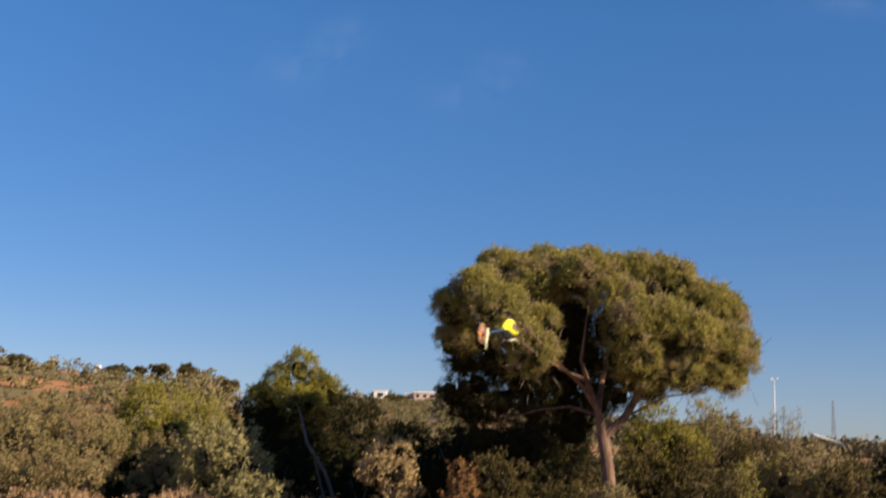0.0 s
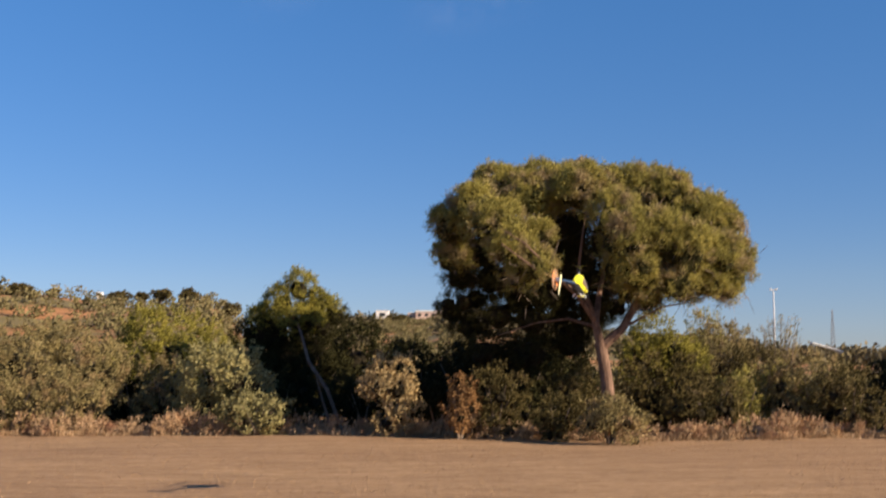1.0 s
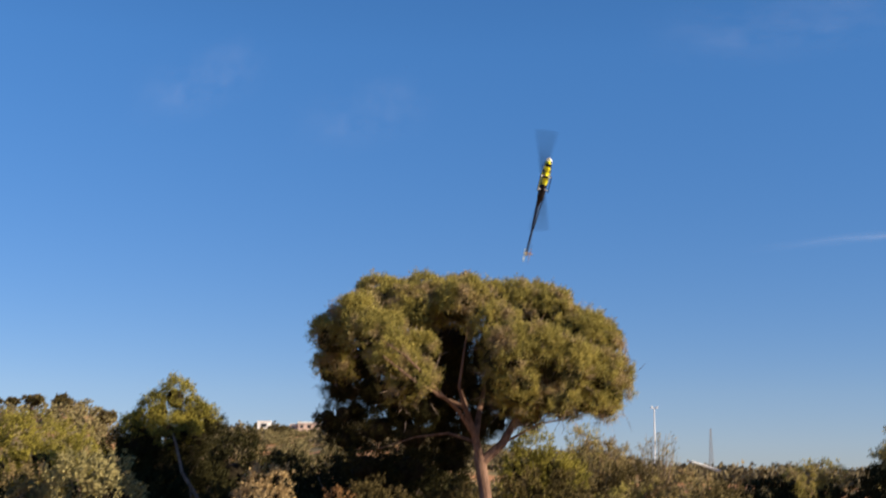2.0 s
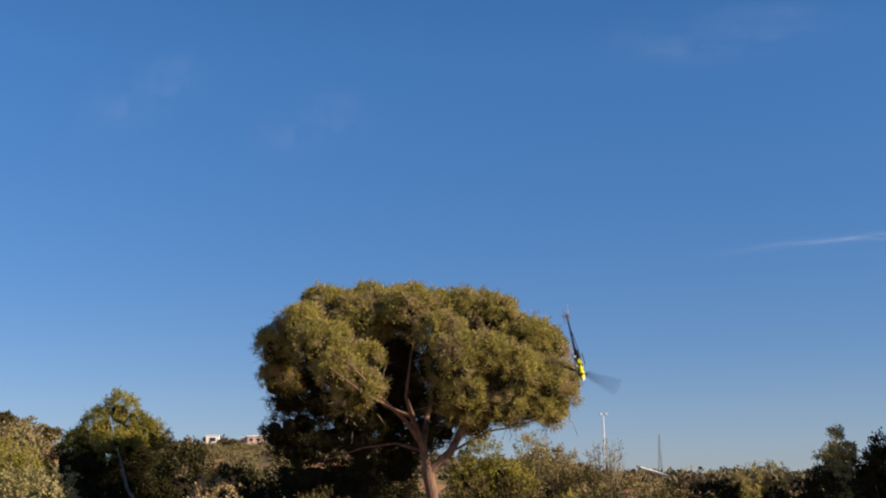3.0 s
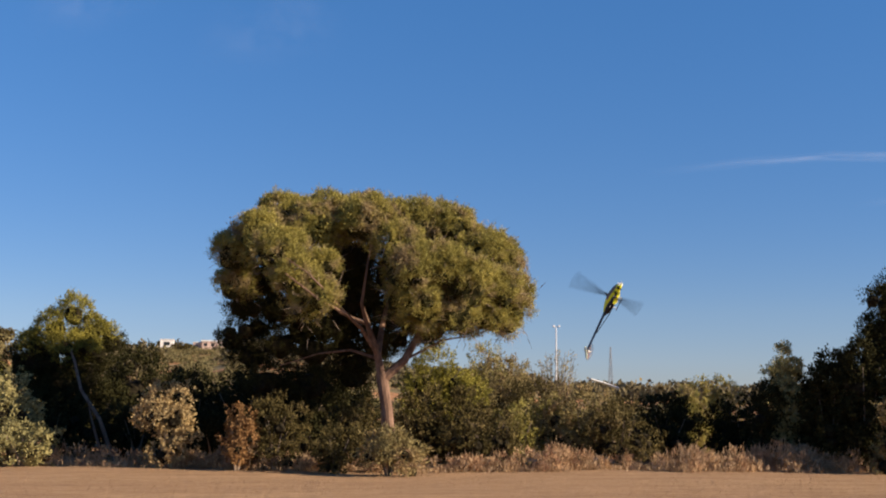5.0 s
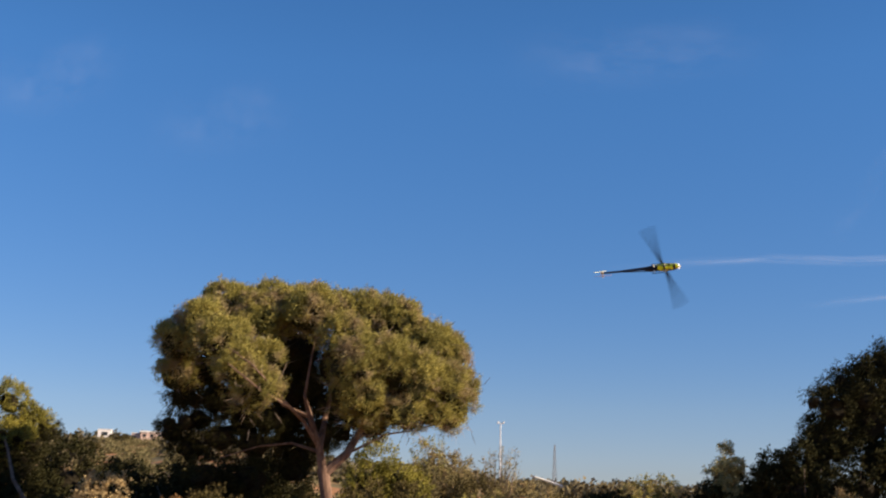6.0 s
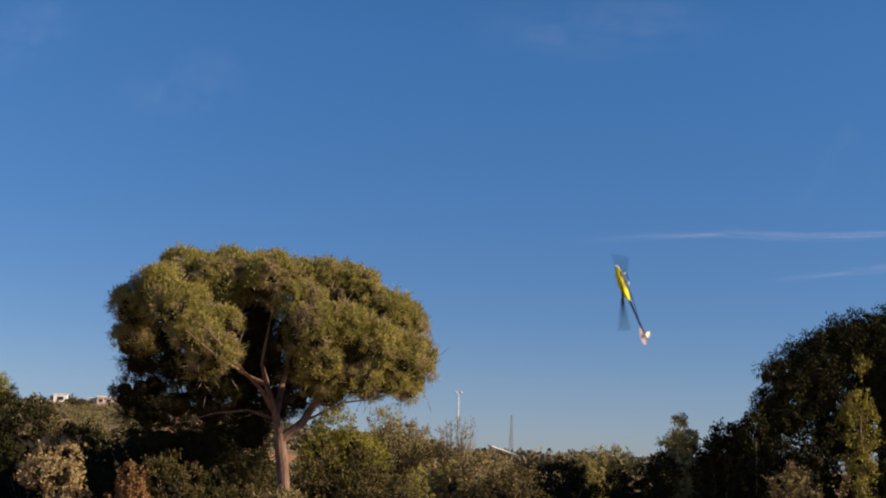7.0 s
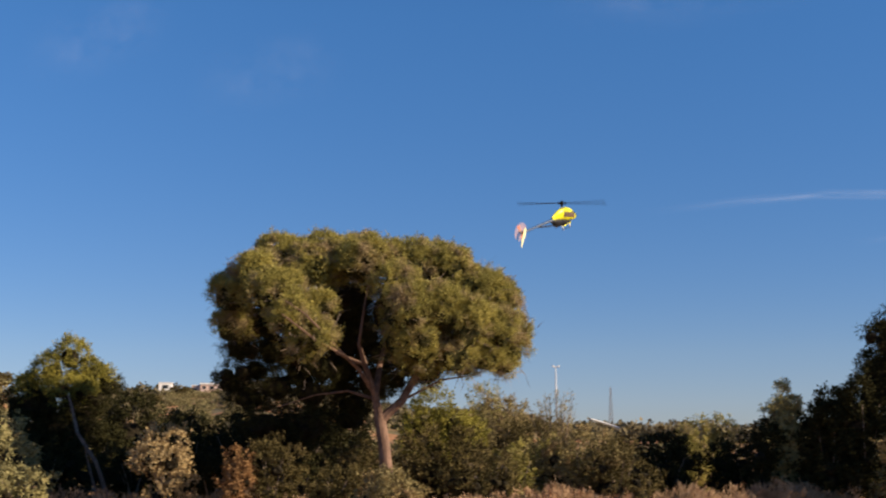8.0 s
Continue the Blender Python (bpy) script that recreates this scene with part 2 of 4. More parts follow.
def puff_points(rng, puffs, cover, leaf, slim, clump_size, per_clump=12, flat=0.0, count=2, cull=True, rear=0.15, plume=0.0):
    """Points on the knobbly outside of overlapping round puffs (x, y, z, radius, squash); what lies inside a neighbour is left out.
    Every clump is drawn out into an upright shoot of about the plume's length."""
    cs, ns, own = [], [], []
    for i, (x, y, z, r, sq) in enumerate(puffs):
        k = max(14, int(cover * 4 * math.pi * r * r / (leaf * leaf * slim * per_clump * count)))
        d = unit(rng.normal(0, 1, (k, 3)))
        if flat:
            d[:, 2] = np.where((d[:, 2] < -flat) & (rng.uniform(0, 1, k) < 0.7), -d[:, 2], d[:, 2])
        rad = r * (rng.uniform(0.74, 1.02, (k, 1)) + (rng.uniform(0, 1, (k, 1)) > 0.93) * rng.uniform(0.05, 0.22, (k, 1)))
        cc = np.array([x, y, z]) + d * rad * np.array([1, 1, sq])
        size = clump_size * rng.uniform(0.6, 1.3, (k, 1, 1))
        e = unit(rng.normal(0, 1, (k, per_clump, 3)) + 0.9 * d[:, None, :])
        along = rng.uniform(0, 1, (k, per_clump, 1))
        shoot = unit(d * 0.75 + np.array([0, 0, 0.65]) + rng.normal(0, 0.22, (k, 3)))[:, None, :] * plume * rng.uniform(0.4, 1.25, (k, 1, 1))
        p = cc[:, None, :] + shoot * along + e * size * (1 - (0.6 if plume else 0.0) * along) * rng.uniform(0.3, 1.0, (k, per_clump, 1)) * np.array([1, 1, 0.85])
        cs.append(p.reshape(-1, 3))
        ns.append(unit(e + d[:, None, :] * 0.5 + np.array([0, 0, 0.3])).reshape(-1, 3))
        own.append(np.full(k * per_clump, i))
    c, nn, own = np.concatenate(cs), np.concatenate(ns), np.concatenate(own)
    keep = np.ones(len(c), bool)
    for i, (x, y, z, r, sq) in enumerate(puffs if cull else []):
        q = (c - np.array([x, y, z])) / (r * np.array([1, 1, sq]))
        keep &= ~(((q * q).sum(1) < 0.55) & (own != i))
    if rear:
        keep &= (nn[:, 1] < 0.15) | (rng.uniform(0, 1, len(c)) < rear)
    return c[keep], nn[keep]


def billow(rng, puffs, k=14, reach=0.57, size=0.48):
    """Smaller billows sitting on every puff, more of them above than below."""
    out = []
    for x, y, z, r, sq in puffs:
        for i in range(k):
            d = unit(rng.normal(0, 1, 3) + np.array([0, -0.25, 0.3]))
            q = r * reach * rng.uniform(0.85, 1.12)
            out.append((x + d[0] * q, y + d[1] * q, z + d[2] * q * sq, r * size * rng.uniform(0.75, 1.2), 0.9))
    return out


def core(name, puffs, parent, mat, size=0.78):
    """Lumps for the dense inside of a crown, coloured with its shade, blocking light."""
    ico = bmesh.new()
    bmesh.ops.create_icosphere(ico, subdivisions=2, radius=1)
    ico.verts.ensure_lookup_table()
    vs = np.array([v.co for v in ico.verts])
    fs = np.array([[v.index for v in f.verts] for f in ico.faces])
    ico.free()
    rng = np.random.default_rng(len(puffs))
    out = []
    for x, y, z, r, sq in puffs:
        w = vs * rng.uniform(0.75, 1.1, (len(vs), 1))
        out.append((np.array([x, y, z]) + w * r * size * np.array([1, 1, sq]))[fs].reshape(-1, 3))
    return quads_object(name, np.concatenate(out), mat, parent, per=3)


def hull(bm, prof, sides=20, a0=0.0, a1=math.tau, grow=0.0):
    """A rounded shell through cross-sections (x, half width, centre height, half height), or a strip of it."""
    closed = a1 - a0 > 6.28
    rings = []
    for x, w, zc, h in prof:
        k_all = sides if closed else sides + 1
        rings.append([bm.verts.new((x, (w + grow) * math.cos(a0 + k * (a1 - a0) / sides), zc + (h + grow) * math.sin(a0 + k * (a1 - a0) / sides))) for k in range(k_all)])
    for r0, r1 in zip(rings, rings[1:]):
        for k in range(sides):
            j = (k + 1) % len(r0)
            bm.faces.new((r0[k], r0[j], r1[j], r1[k]))
    if closed:
        bm.faces.new(rings[0]), bm.faces.new(rings[-1][::-1])
    for f in bm.faces:
        f.smooth = True


# ---- ground ----
def step(a, b_, v):
    v = min(max((v - a) / (b_ - a), 0.0), 1.0)
    return v * v * (3 - 2 * v)


def land(x, y):
    """Height of the land: a flat field, rising ground far behind it."""
    a = x / max(y, 1.0)
    h = 0.0
    h += step(45, 125, y) * 8.0 * step(-0.13, -0.19, a)
    h += step(60, 400, y) * 15.1 * (1 - step(0.08, 0.2, a) * 0.76) * (1 - step(-0.1, -0.15, a) * 0.8)
    h += step(60, 110, y) * 2.8 * step(0.14, 0.19, a) * (1 - step(0.24, 0.26, a))
    h += step(45, 125, y) * (0.7 * math.sin(x * 0.11 + 1) + 0.4 * math.sin(x * 0.27))
    h += 0.03 * math.sin(x * 0.5) * math.sin(y * 0.4)
    return h


def build_ground():
    bm = bmesh.new()
    ys = [-3000, -600, -150, -50, -20, 0] + [4 + 2 * i for i in range(30)] + [66, 72, 80, 88, 96, 104, 112, 120, 128, 140, 160, 190, 230, 290, 350, 420, 600, 1000, 2000, 4000]
    grid = []
    for y in ys:
        reach = max(90, abs(y) * 1.3 + 60)
        grid.append([bm.verts.new((reach * (i / 60 - 1), y, land(reach * (i / 60 - 1), y))) for i in range(121)])
    for r0, r1 in zip(grid, grid[1:]):
        for i in range(120):
            bm.faces.new((r0[i], r0[i + 1], r1[i + 1], r1[i]))
    for f in bm.faces:
        f.smooth = True
    ob = part("ground", bm, EARTH)
    tagged(ob, "dry tan stubble field with red soil slopes beyond", "ground", kind="structure")


build_ground()


# ---- shrubs and trees ----
def shrub(name, x, y, width, height, mat, label, seed, leaf=0.064, slim=0.25, density=1.0, spread=0.6, ragged=0.25, base=None, category="bush", depth=None, dense=True):
    """A round-topped bush standing on the land: stems and a crown of leaf clumps."""
    rng = np.random.default_rng(seed)
    g = land(x, y) - 0.03 if base is None else base
    depth = depth or width * 0.9
    if mat is PINE_SHADED:
        leaf *= 1.3
    thing = empty(name, pose(x, y, g))
    shoot = 0.1 + 0.035 * min(width, height - g)
    h = height - g - shoot * 0.6
    puffs = []
    k = int(9 + 4 * width * max(h, 0.6) + 5 * max(0, h / width - 1))
    for i in range(min(k, 34)):
        a, q = rng.uniform(0, math.tau), math.sqrt(rng.uniform(0, 1))
        zz = rng.uniform(0.12, 0.86)
        taper = math.sqrt(max(0.08, 1 - ((zz - 0.38) / 0.62) ** 2)) if zz > 0.38 else 0.9
        r = min(width, h) * rng.uniform(0.13, 0.24) * (1 if zz < 0.7 else 0.8)
        px, py = math.cos(a) * q * taper * (width / 2 - r * 0.7), math.sin(a) * q * taper * (depth / 2 - r * 0.7)
        top = h * (zz + rng.uniform(-ragged, ragged) * 0.2)
        puffs.append((px, py, min(max(top, r * 0.6), h - r), r, 1.0))
    puffs.append((rng.uniform(-0.1, 0.1) * width, 0, h - 0.14 * min(width, h) * 1.1, 0.14 * min(width, h), 1.1))
    c, nn = puff_points(rng, puffs, 0.72 * density, leaf, slim, leaf * 1.7, 18, plume=shoot * 1.5)
    quads_object("crown", leaves(rng, c, nn, leaf, leaf * slim, spread, 2), mat, thing)
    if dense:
        core("shade_core", [p for p in puffs if p[2] + p[3] < 0.8 * h], thing, INNER, 0.55)
    for i in range(5):
        bm = bmesh.new()
        a = i * 1.26 + rng.uniform(0, 1)
        q = rng.uniform(0.15, 0.32) * width
        tube(bm, [(0.04 * math.cos(a), 0.04 * math.sin(a), 0), (q * 0.4 * math.cos(a), q * 0.4 * math.sin(a), h * 0.35), (q * math.cos(a), q * math.sin(a), h * 0.75)],
             [0.035, 0.025, 0.008], 5)
        part("stem", bm, TWIG, thing)
    tagged(thing, label, category)
    return thing


def puff_tree(name, x, y, mat, label, seed, puffs, trunk, limbs=(), bark=BARK, leaf=0.11, slim=0.22, cover=1.5, clump=0.17, spread=0.5, flat=0.35, fill=0.72, category="tree", under=None, per_clump=14, billows=False, plume=0.0, twigs=0):
    """A tree from its trunk line, limb lines and the round puffs of its crown (world places)."""
    rng = np.random.default_rng(seed)
    g = land(x, y) - 0.05
    thing = empty(name, pose(x, y, g))
    o = np.array([x, y, g])
    lp = [(a - x, b_ - y, c_ - g, r, s) for a, b_, c_, r, s in puffs]
    c, nn = puff_points(rng, billow(rng, lp) if billows else lp, cover, leaf, slim, clump, per_clump, flat=flat, plume=plume)
    quads_object("crown", leaves(rng, c, nn, leaf, leaf * slim, spread, 2), mat, thing)
    core("shade_core", lp, thing, PINE_SHADED if billows else INNER, fill)
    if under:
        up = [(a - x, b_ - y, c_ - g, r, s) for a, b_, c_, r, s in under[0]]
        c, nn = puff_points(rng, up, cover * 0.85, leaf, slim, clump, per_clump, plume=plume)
        core("shade_core", up, thing, INNER, 0.7)
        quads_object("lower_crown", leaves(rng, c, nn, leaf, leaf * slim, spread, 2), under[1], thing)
    if twigs:
        # bare twigs fanning out of every puff, most of them on its lower side
        at, way_ = [], []
        for px, py, pz, r, sq in lp:
            d = unit(rng.normal(0, 1, (twigs, 3)) + np.array([0, -0.5, -0.35]))
            at.append(np.array([px, py, pz]) + d * r * rng.uniform(0.55, 0.8, (twigs, 1)) * np.array([1, 1, sq]))
            way_.append(d)
        quads_object("twig_spray", leaves(rng, np.concatenate(at), np.concatenate(way_), 0.34, 0.0065, 0.22, 2, 1.0), TWIG, thing)
    bm = bmesh.new()
    pts, rad = trunk
    tube(bm, [(a - x, b_ - y, c_ - g) for a, b_, c_ in pts], rad, 12)
    part("trunk", bm, bark, thing)
    for pts, r0 in limbs:
        bm = bmesh.new()
        k = len(pts)
        tube(bm, [(a - x, b_ - y, c_ - g) for a, b_, c_ in pts], [r0 * (1 - 0.8 * i / (k - 1)) for i in range(k)], 7)
        part("limb", bm, bark, thing)
    tagged(thing, label, category)
    return thing


# the umbrella pine: crown puffs over the hedge
CROWN_WEST = [
    (0.14, 29.6, 5.18, 0.62, 0.9), (0.68, 29.2, 5.55, 0.68, 0.85), (1.19, 28.4, 5.04, 0.72, 0.85), (0.14, 30, 4.45, 0.52, 1.0),
    (1.50, 28, 4.40, 0.62, 0.75), (2.00, 27.8, 4.00, 0.55, 0.7), (1.77, 28.2, 3.76, 0.42, 0.7), (1.28, 30.2, 6.18, 0.66, 0.8),
    (2.01, 29.6, 5.88, 0.78, 0.9), (2.12, 28.4, 4.84, 0.45, 0.7), 
]
CROWN_TOP = [
    (2.39, 30, 6.22, 0.72, 0.8), (3.28, 29.2, 6.03, 0.76, 0.85), (4.27, 29.4, 5.99, 0.76, 0.8), (5.27, 29.6, 5.88, 0.78, 0.8),
    (6.05, 29.4, 5.51, 0.72, 0.8), (6.68, 29.8, 5.14, 0.66, 0.95), (3.40, 31.5, 6.44, 0.75, 0.8), (5.34, 31.6, 6.23, 0.8, 0.8),
    (6.78, 31.5, 5.40, 0.8, 0.9), (2.08, 31.6, 6.31, 0.7, 0.8),
]
CROWN_EAST = [
    (3.95, 28.3, 5.2, 0.6, 1.0), (4.16, 27.9, 4.66, 0.7, 1.0), (4.90, 28, 4.80, 0.66, 0.95), (5.48, 28, 4.40, 0.7, 1.0),
    (6.33, 28.6, 4.39, 0.66, 1.0), (6.84, 29.4, 3.99, 0.55, 1.0), (4.43, 28, 3.95, 0.62, 1.0), (5.25, 28.2, 3.76, 0.6, 0.9),
    (4.0, 28.2, 4.03, 0.46, 1.1), (6.16, 28.8, 3.67, 0.5, 0.7), (4.78, 28.6, 3.33, 0.4, 0.7),
    (4.24, 28.5, 3.49, 0.34, 0.9), (3.93, 28.6, 4.5, 0.42, 1.0), (5.64, 28.9, 3.41, 0.3, 0.6),
    (7.11, 29.6, 4.35, 0.42, 1.0), (6.72, 29.2, 3.50, 0.34, 0.7),
]
# rear and lower puffs, coloured near-black to paint in the crown's shade
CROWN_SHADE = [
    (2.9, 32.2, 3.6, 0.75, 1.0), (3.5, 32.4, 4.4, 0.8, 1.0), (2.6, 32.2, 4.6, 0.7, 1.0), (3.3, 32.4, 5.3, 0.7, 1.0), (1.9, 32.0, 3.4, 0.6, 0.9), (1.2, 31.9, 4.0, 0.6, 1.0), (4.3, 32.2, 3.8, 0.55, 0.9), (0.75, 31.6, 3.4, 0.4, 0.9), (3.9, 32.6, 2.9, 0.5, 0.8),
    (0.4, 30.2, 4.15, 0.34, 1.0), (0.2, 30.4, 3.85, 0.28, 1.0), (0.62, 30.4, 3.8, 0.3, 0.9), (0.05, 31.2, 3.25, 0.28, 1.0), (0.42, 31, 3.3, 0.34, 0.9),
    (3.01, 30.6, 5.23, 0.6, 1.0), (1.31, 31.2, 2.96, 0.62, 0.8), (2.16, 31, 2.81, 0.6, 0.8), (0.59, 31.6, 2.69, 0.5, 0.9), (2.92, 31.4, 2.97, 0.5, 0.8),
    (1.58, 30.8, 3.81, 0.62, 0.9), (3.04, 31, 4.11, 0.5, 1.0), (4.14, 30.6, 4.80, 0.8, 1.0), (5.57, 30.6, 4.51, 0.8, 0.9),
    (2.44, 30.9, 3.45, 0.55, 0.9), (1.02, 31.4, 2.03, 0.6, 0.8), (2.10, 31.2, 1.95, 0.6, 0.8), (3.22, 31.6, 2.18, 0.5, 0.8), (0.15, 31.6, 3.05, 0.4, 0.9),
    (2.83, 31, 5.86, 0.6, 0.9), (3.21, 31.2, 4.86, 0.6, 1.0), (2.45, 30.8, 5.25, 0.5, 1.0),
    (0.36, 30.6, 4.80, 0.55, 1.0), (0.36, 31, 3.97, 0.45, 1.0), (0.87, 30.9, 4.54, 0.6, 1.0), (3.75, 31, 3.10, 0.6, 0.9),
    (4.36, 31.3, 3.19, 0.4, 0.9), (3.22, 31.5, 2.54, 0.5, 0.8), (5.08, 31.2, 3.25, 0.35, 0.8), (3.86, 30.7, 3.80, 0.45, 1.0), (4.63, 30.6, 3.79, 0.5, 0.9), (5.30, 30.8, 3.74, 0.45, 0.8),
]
puff_tree("umbrella_pine", 3.91, 29.5, PINE, "broad umbrella pine with olive-green needles and pale flaking trunk", 11,
          [(a, b_, c_ - 0.1, r * 0.965, q) for a, b_, c_, r, q in CROWN_WEST + CROWN_TOP + CROWN_EAST],
          ([(3.97, 29.5, 0), (3.94, 29.5, 0.5), (3.87, 29.5, 1.0), (3.84, 29.5, 1.4), (3.77, 29.5, 1.81), (3.7, 29.5, 2.25)], [0.2, 0.165, 0.158, 0.148, 0.145, 0.15]),
          [([(3.72, 29.5, 2.1), (3.58, 29.4, 2.72), (3.39, 29.8, 3.46), (3.26, 30.2, 4.05)], 0.12),
           ([(3.73, 29.5, 2.12), (4.25, 29.4, 2.6), (4.69, 29.7, 3.32), (5.15, 29.5, 4.00), (5.96, 29.7, 4.71)], 0.13),
           ([(3.58, 29.4, 2.72), (3.80, 30.3, 3.49), (4.06, 30.5, 4.50), (4.28, 30.5, 5.36)], 0.09),
           ([(4.25, 29.4, 2.6), (5.20, 29.5, 3.10), (5.99, 29.3, 3.23), (6.86, 29.5, 3.58)], 0.034),
           ([(4.69, 29.7, 3.32), (5.58, 29.3, 3.50), (6.36, 29.1, 3.42)], 0.035),
           ([(3.58, 29.4, 2.72), (3.15, 29.0, 3.3), (2.68, 28.1, 3.6), (2.0, 27.32, 3.85), (1.22, 27.2, 4.42)], 0.06),
           ([(2.68, 28.1, 3.6), (2.1, 27.4, 4.1), (1.73, 27.3, 4.45), (1.22, 27.3, 4.78)], 0.034),
           ([(3.58, 29.4, 2.72), (3.3, 29.2, 3.4), (3.13, 29.0, 3.9), (3.25, 29.0, 4.8), (3.4, 29.2, 5.6)], 0.065),
           ([(3.39, 29.8, 3.46), (2.7, 29.9, 3.75), (2.2, 30, 4.4), (1.9, 30, 5.1)], 0.05),
           ([(3.7, 29.5, 2.6), (3.0, 30.2, 2.85), (2.2, 30.4, 2.75), (1.3, 30.6, 2.45)], 0.045)],
          leaf=0.08, slim=0.09, cover=1.12, clump=0.1, per_clump=26, spread=0.6, fill=0.8, billows=True, plume=0.17, twigs=26, under=(CROWN_SHADE, PINE_SHADED))


def twiggy(x, y, width, height, seed):
    """A tall bush of many bare upright twigs with few leaves."""
    rng = np.random.default_rng(seed)
    g = land(x, y) - 0.03
    thing = empty("twiggy_bush", pose(x, y, g))
    tips, dirs = [], []
    for i in range(34):
        a, q = rng.uniform(0, math.tau), rng.uniform(0.1, 0.5) * width
        h = (height - g) * rng.uniform(0.72, 1.0)
        pts = [(q * 0.15 * math.cos(a), q * 0.15 * math.sin(a), 0), (q * 0.55 * math.cos(a), q * 0.55 * math.sin(a), h * 0.5), (q * math.cos(a) + rng.normal(0, 0.05), q * math.sin(a), h)]
        bm = bmesh.new()
        tube(bm, pts, [0.018, 0.013, 0.005], 5)
        part("twig", bm, TWIG, thing)
        for k in range(26):
            f_ = rng.uniform(0.35, 1.0)
            p0, p1 = (pts[0], pts[1]) if f_ < 0.5 else (pts[1], pts[2])
            w = f_ * 2 if f_ < 0.5 else f_ * 2 - 1
            tips.append([p0[j] + (p1[j] - p0[j]) * w + rng.normal(0, 0.05) for j in range(3)])
            dirs.append([math.cos(a), math.sin(a), 1.0])
    quads_object("sparse_leaf_crown", leaves(rng, np.array(tips), unit(np.array(dirs)), 0.1, 0.012, 0.5, 3), OLIVE, thing)
    tagged(thing, "tall thin bush with grey twigs and few leaves", "bush")


def hedge():
    s = shrub
    olive, sage = "dense grey-green olive bush in the hedgerow", "rounded sage-green bush beside the dry field"
    dark, young = "dark evergreen thicket bush in the hedgerow", "bright yellow-green pine sapling behind the hedge"
    # west end
    s("olive_bush", -11.82, 34, 3.16, 2.95, OLIVE, olive, 21)
    s("olive_bush", -10.38, 34.5, 2.72, 2.85, OLIVE, olive, 22)
    s("olive_bush", -13.39, 34, 2.84, 2.84, OLIVE, olive, 23)
    s("olive_bush", -11.20, 31.5, 2.78, 1.59, OLIVE, olive, 24)
    s("olive_bush", -9.77, 31.8, 2.51, 1.67, OLIVE, olive, 25)
    s("olive_bush", -13.23, 31.8, 2.51, 1.81, OLIVE, olive, 26)
    s("pine_sapling", -9.15, 38, 2.65, 3.55, PINE_YOUNG, young, 27, slim=0.24, category="tree")
    s("pine_sapling", -7.96, 40, 2.23, 3.53, PINE_YOUNG, young, 28, slim=0.24, category="tree")
    s("sage_bush", -7.47, 33, 1.99, 2.04, OLIVE, sage, 29)
    s("sage_bush", -5.76, 31.5, 2.78, 2.36, SAGE, sage, 30, density=1.1)
    s("sage_bush", -4.68, 30.3, 1.83, 1.11, SAGE, sage, 31)
    # two thickets with the shade of the gaps put into their colour
    s("thicket_bush", -9.22, 36, 2.17, 1.82, PINE_SHADED, dark, 32)
    s("thicket_bush", -4.74, 35.5, 2.47, 1.66, PINE_SHADED, dark, 90)
    # middle, in the shade of the pine, painted into the near-black thickets
    s("thicket_bush", -2.82, 41, 2.86, 3.35, PINE_SHADED, dark, 33)
    s("thicket_bush", -4.02, 38, 3.00, 2.18, PINE_SHADED, dark, 34)
    s("thicket_bush", -1.42, 42, 2.34, 2.61, PINE_SHADED, dark, 35)
    s("thicket_bush", -2.34, 34, 2.53, 1.50, PINE_SHADED, dark, 36)
    s("thicket_bush", 0.02, 36, 2.84, 2.32, PINE_SHADED, dark, 37)
    s("thicket_bush", 1.47, 35, 3.25, 2.47, PINE_SHADED, dark, 38)
    s("thicket_bush", 3.10, 35, 2.92, 2.63, PINE_SHADED, dark, 39)
    s("thicket_bush", -0.29, 31.5, 1.75, 1.23, PINE_SHADED, dark, 40)
    s("thicket_bush", 1.86, 31, 2.16, 1.24, PINE_SHADED, dark, 41)
    # dark bushes added to fill the gap under the pine with painted shade
    s("thicket_bush", -0.9, 34.5, 2.4, 2.3, PINE_SHADED, dark, 86)
    s("thicket_bush", 0.6, 33.2, 2.5, 2.45, PINE_SHADED, dark, 87)
    s("thicket_bush", 2.2, 33.6, 2.6, 2.55, PINE_SHADED, dark, 88)
    s("thicket_bush", 3.35, 31.5, 1.90, 1.67, SCRUB, dark, 42)
    s("faded_bush", -1.34, 29.5, 1.44, 2.02, TAN, "upright bush with pale straw-coloured leaves", 43, density=1.2)
    s("rusty_bush", 0.29, 28.6, 0.82, 1.44, RUST, "small rusty brown drying bush", 44, leaf=0.06)
    s("scrub_bush", 1.15, 29, 1.48, 1.78, SCRUB, "olive-brown scrub bush at the field edge", 45, leaf=0.06, density=1.2)
    s("scrub_bush", 2.51, 28, 1.56, 1.10, SCRUB, "olive-brown scrub bush at the field edge", 46, leaf=0.06)
    s("broom_bush", 3.58, 27, 1.50, 1.03, OLIVE, "feathery grey-green broom bush before the pine trunk", 47, leaf=0.1, slim=0.12)
    # east of the trunk
    s("pine_sapling", 6.4, 36, 2.6, 3.3, PINE_YOUNG, young, 48, slim=0.24, category="tree")
    s("thicket_bush", 5.63, 32, 2.82, 2.05, SCRUB, dark, 49, density=1.1)
    s("thicket_bush", 9.29, 42, 3.31, 3.29, OLIVE, dark, 50)
    s("pine_sapling", 9.65, 45, 2.30, 3.76, PINE, young, 51, slim=0.24, category="tree")
    s("scrub_bush", 6.27, 29.5, 2.05, 1.54, SCRUB, "olive-brown scrub bush at the field edge", 52)
    s("scrub_bush", 9.02, 36, 2.17, 2.32, SCRUB, "olive-brown scrub bush at the field edge", 53)
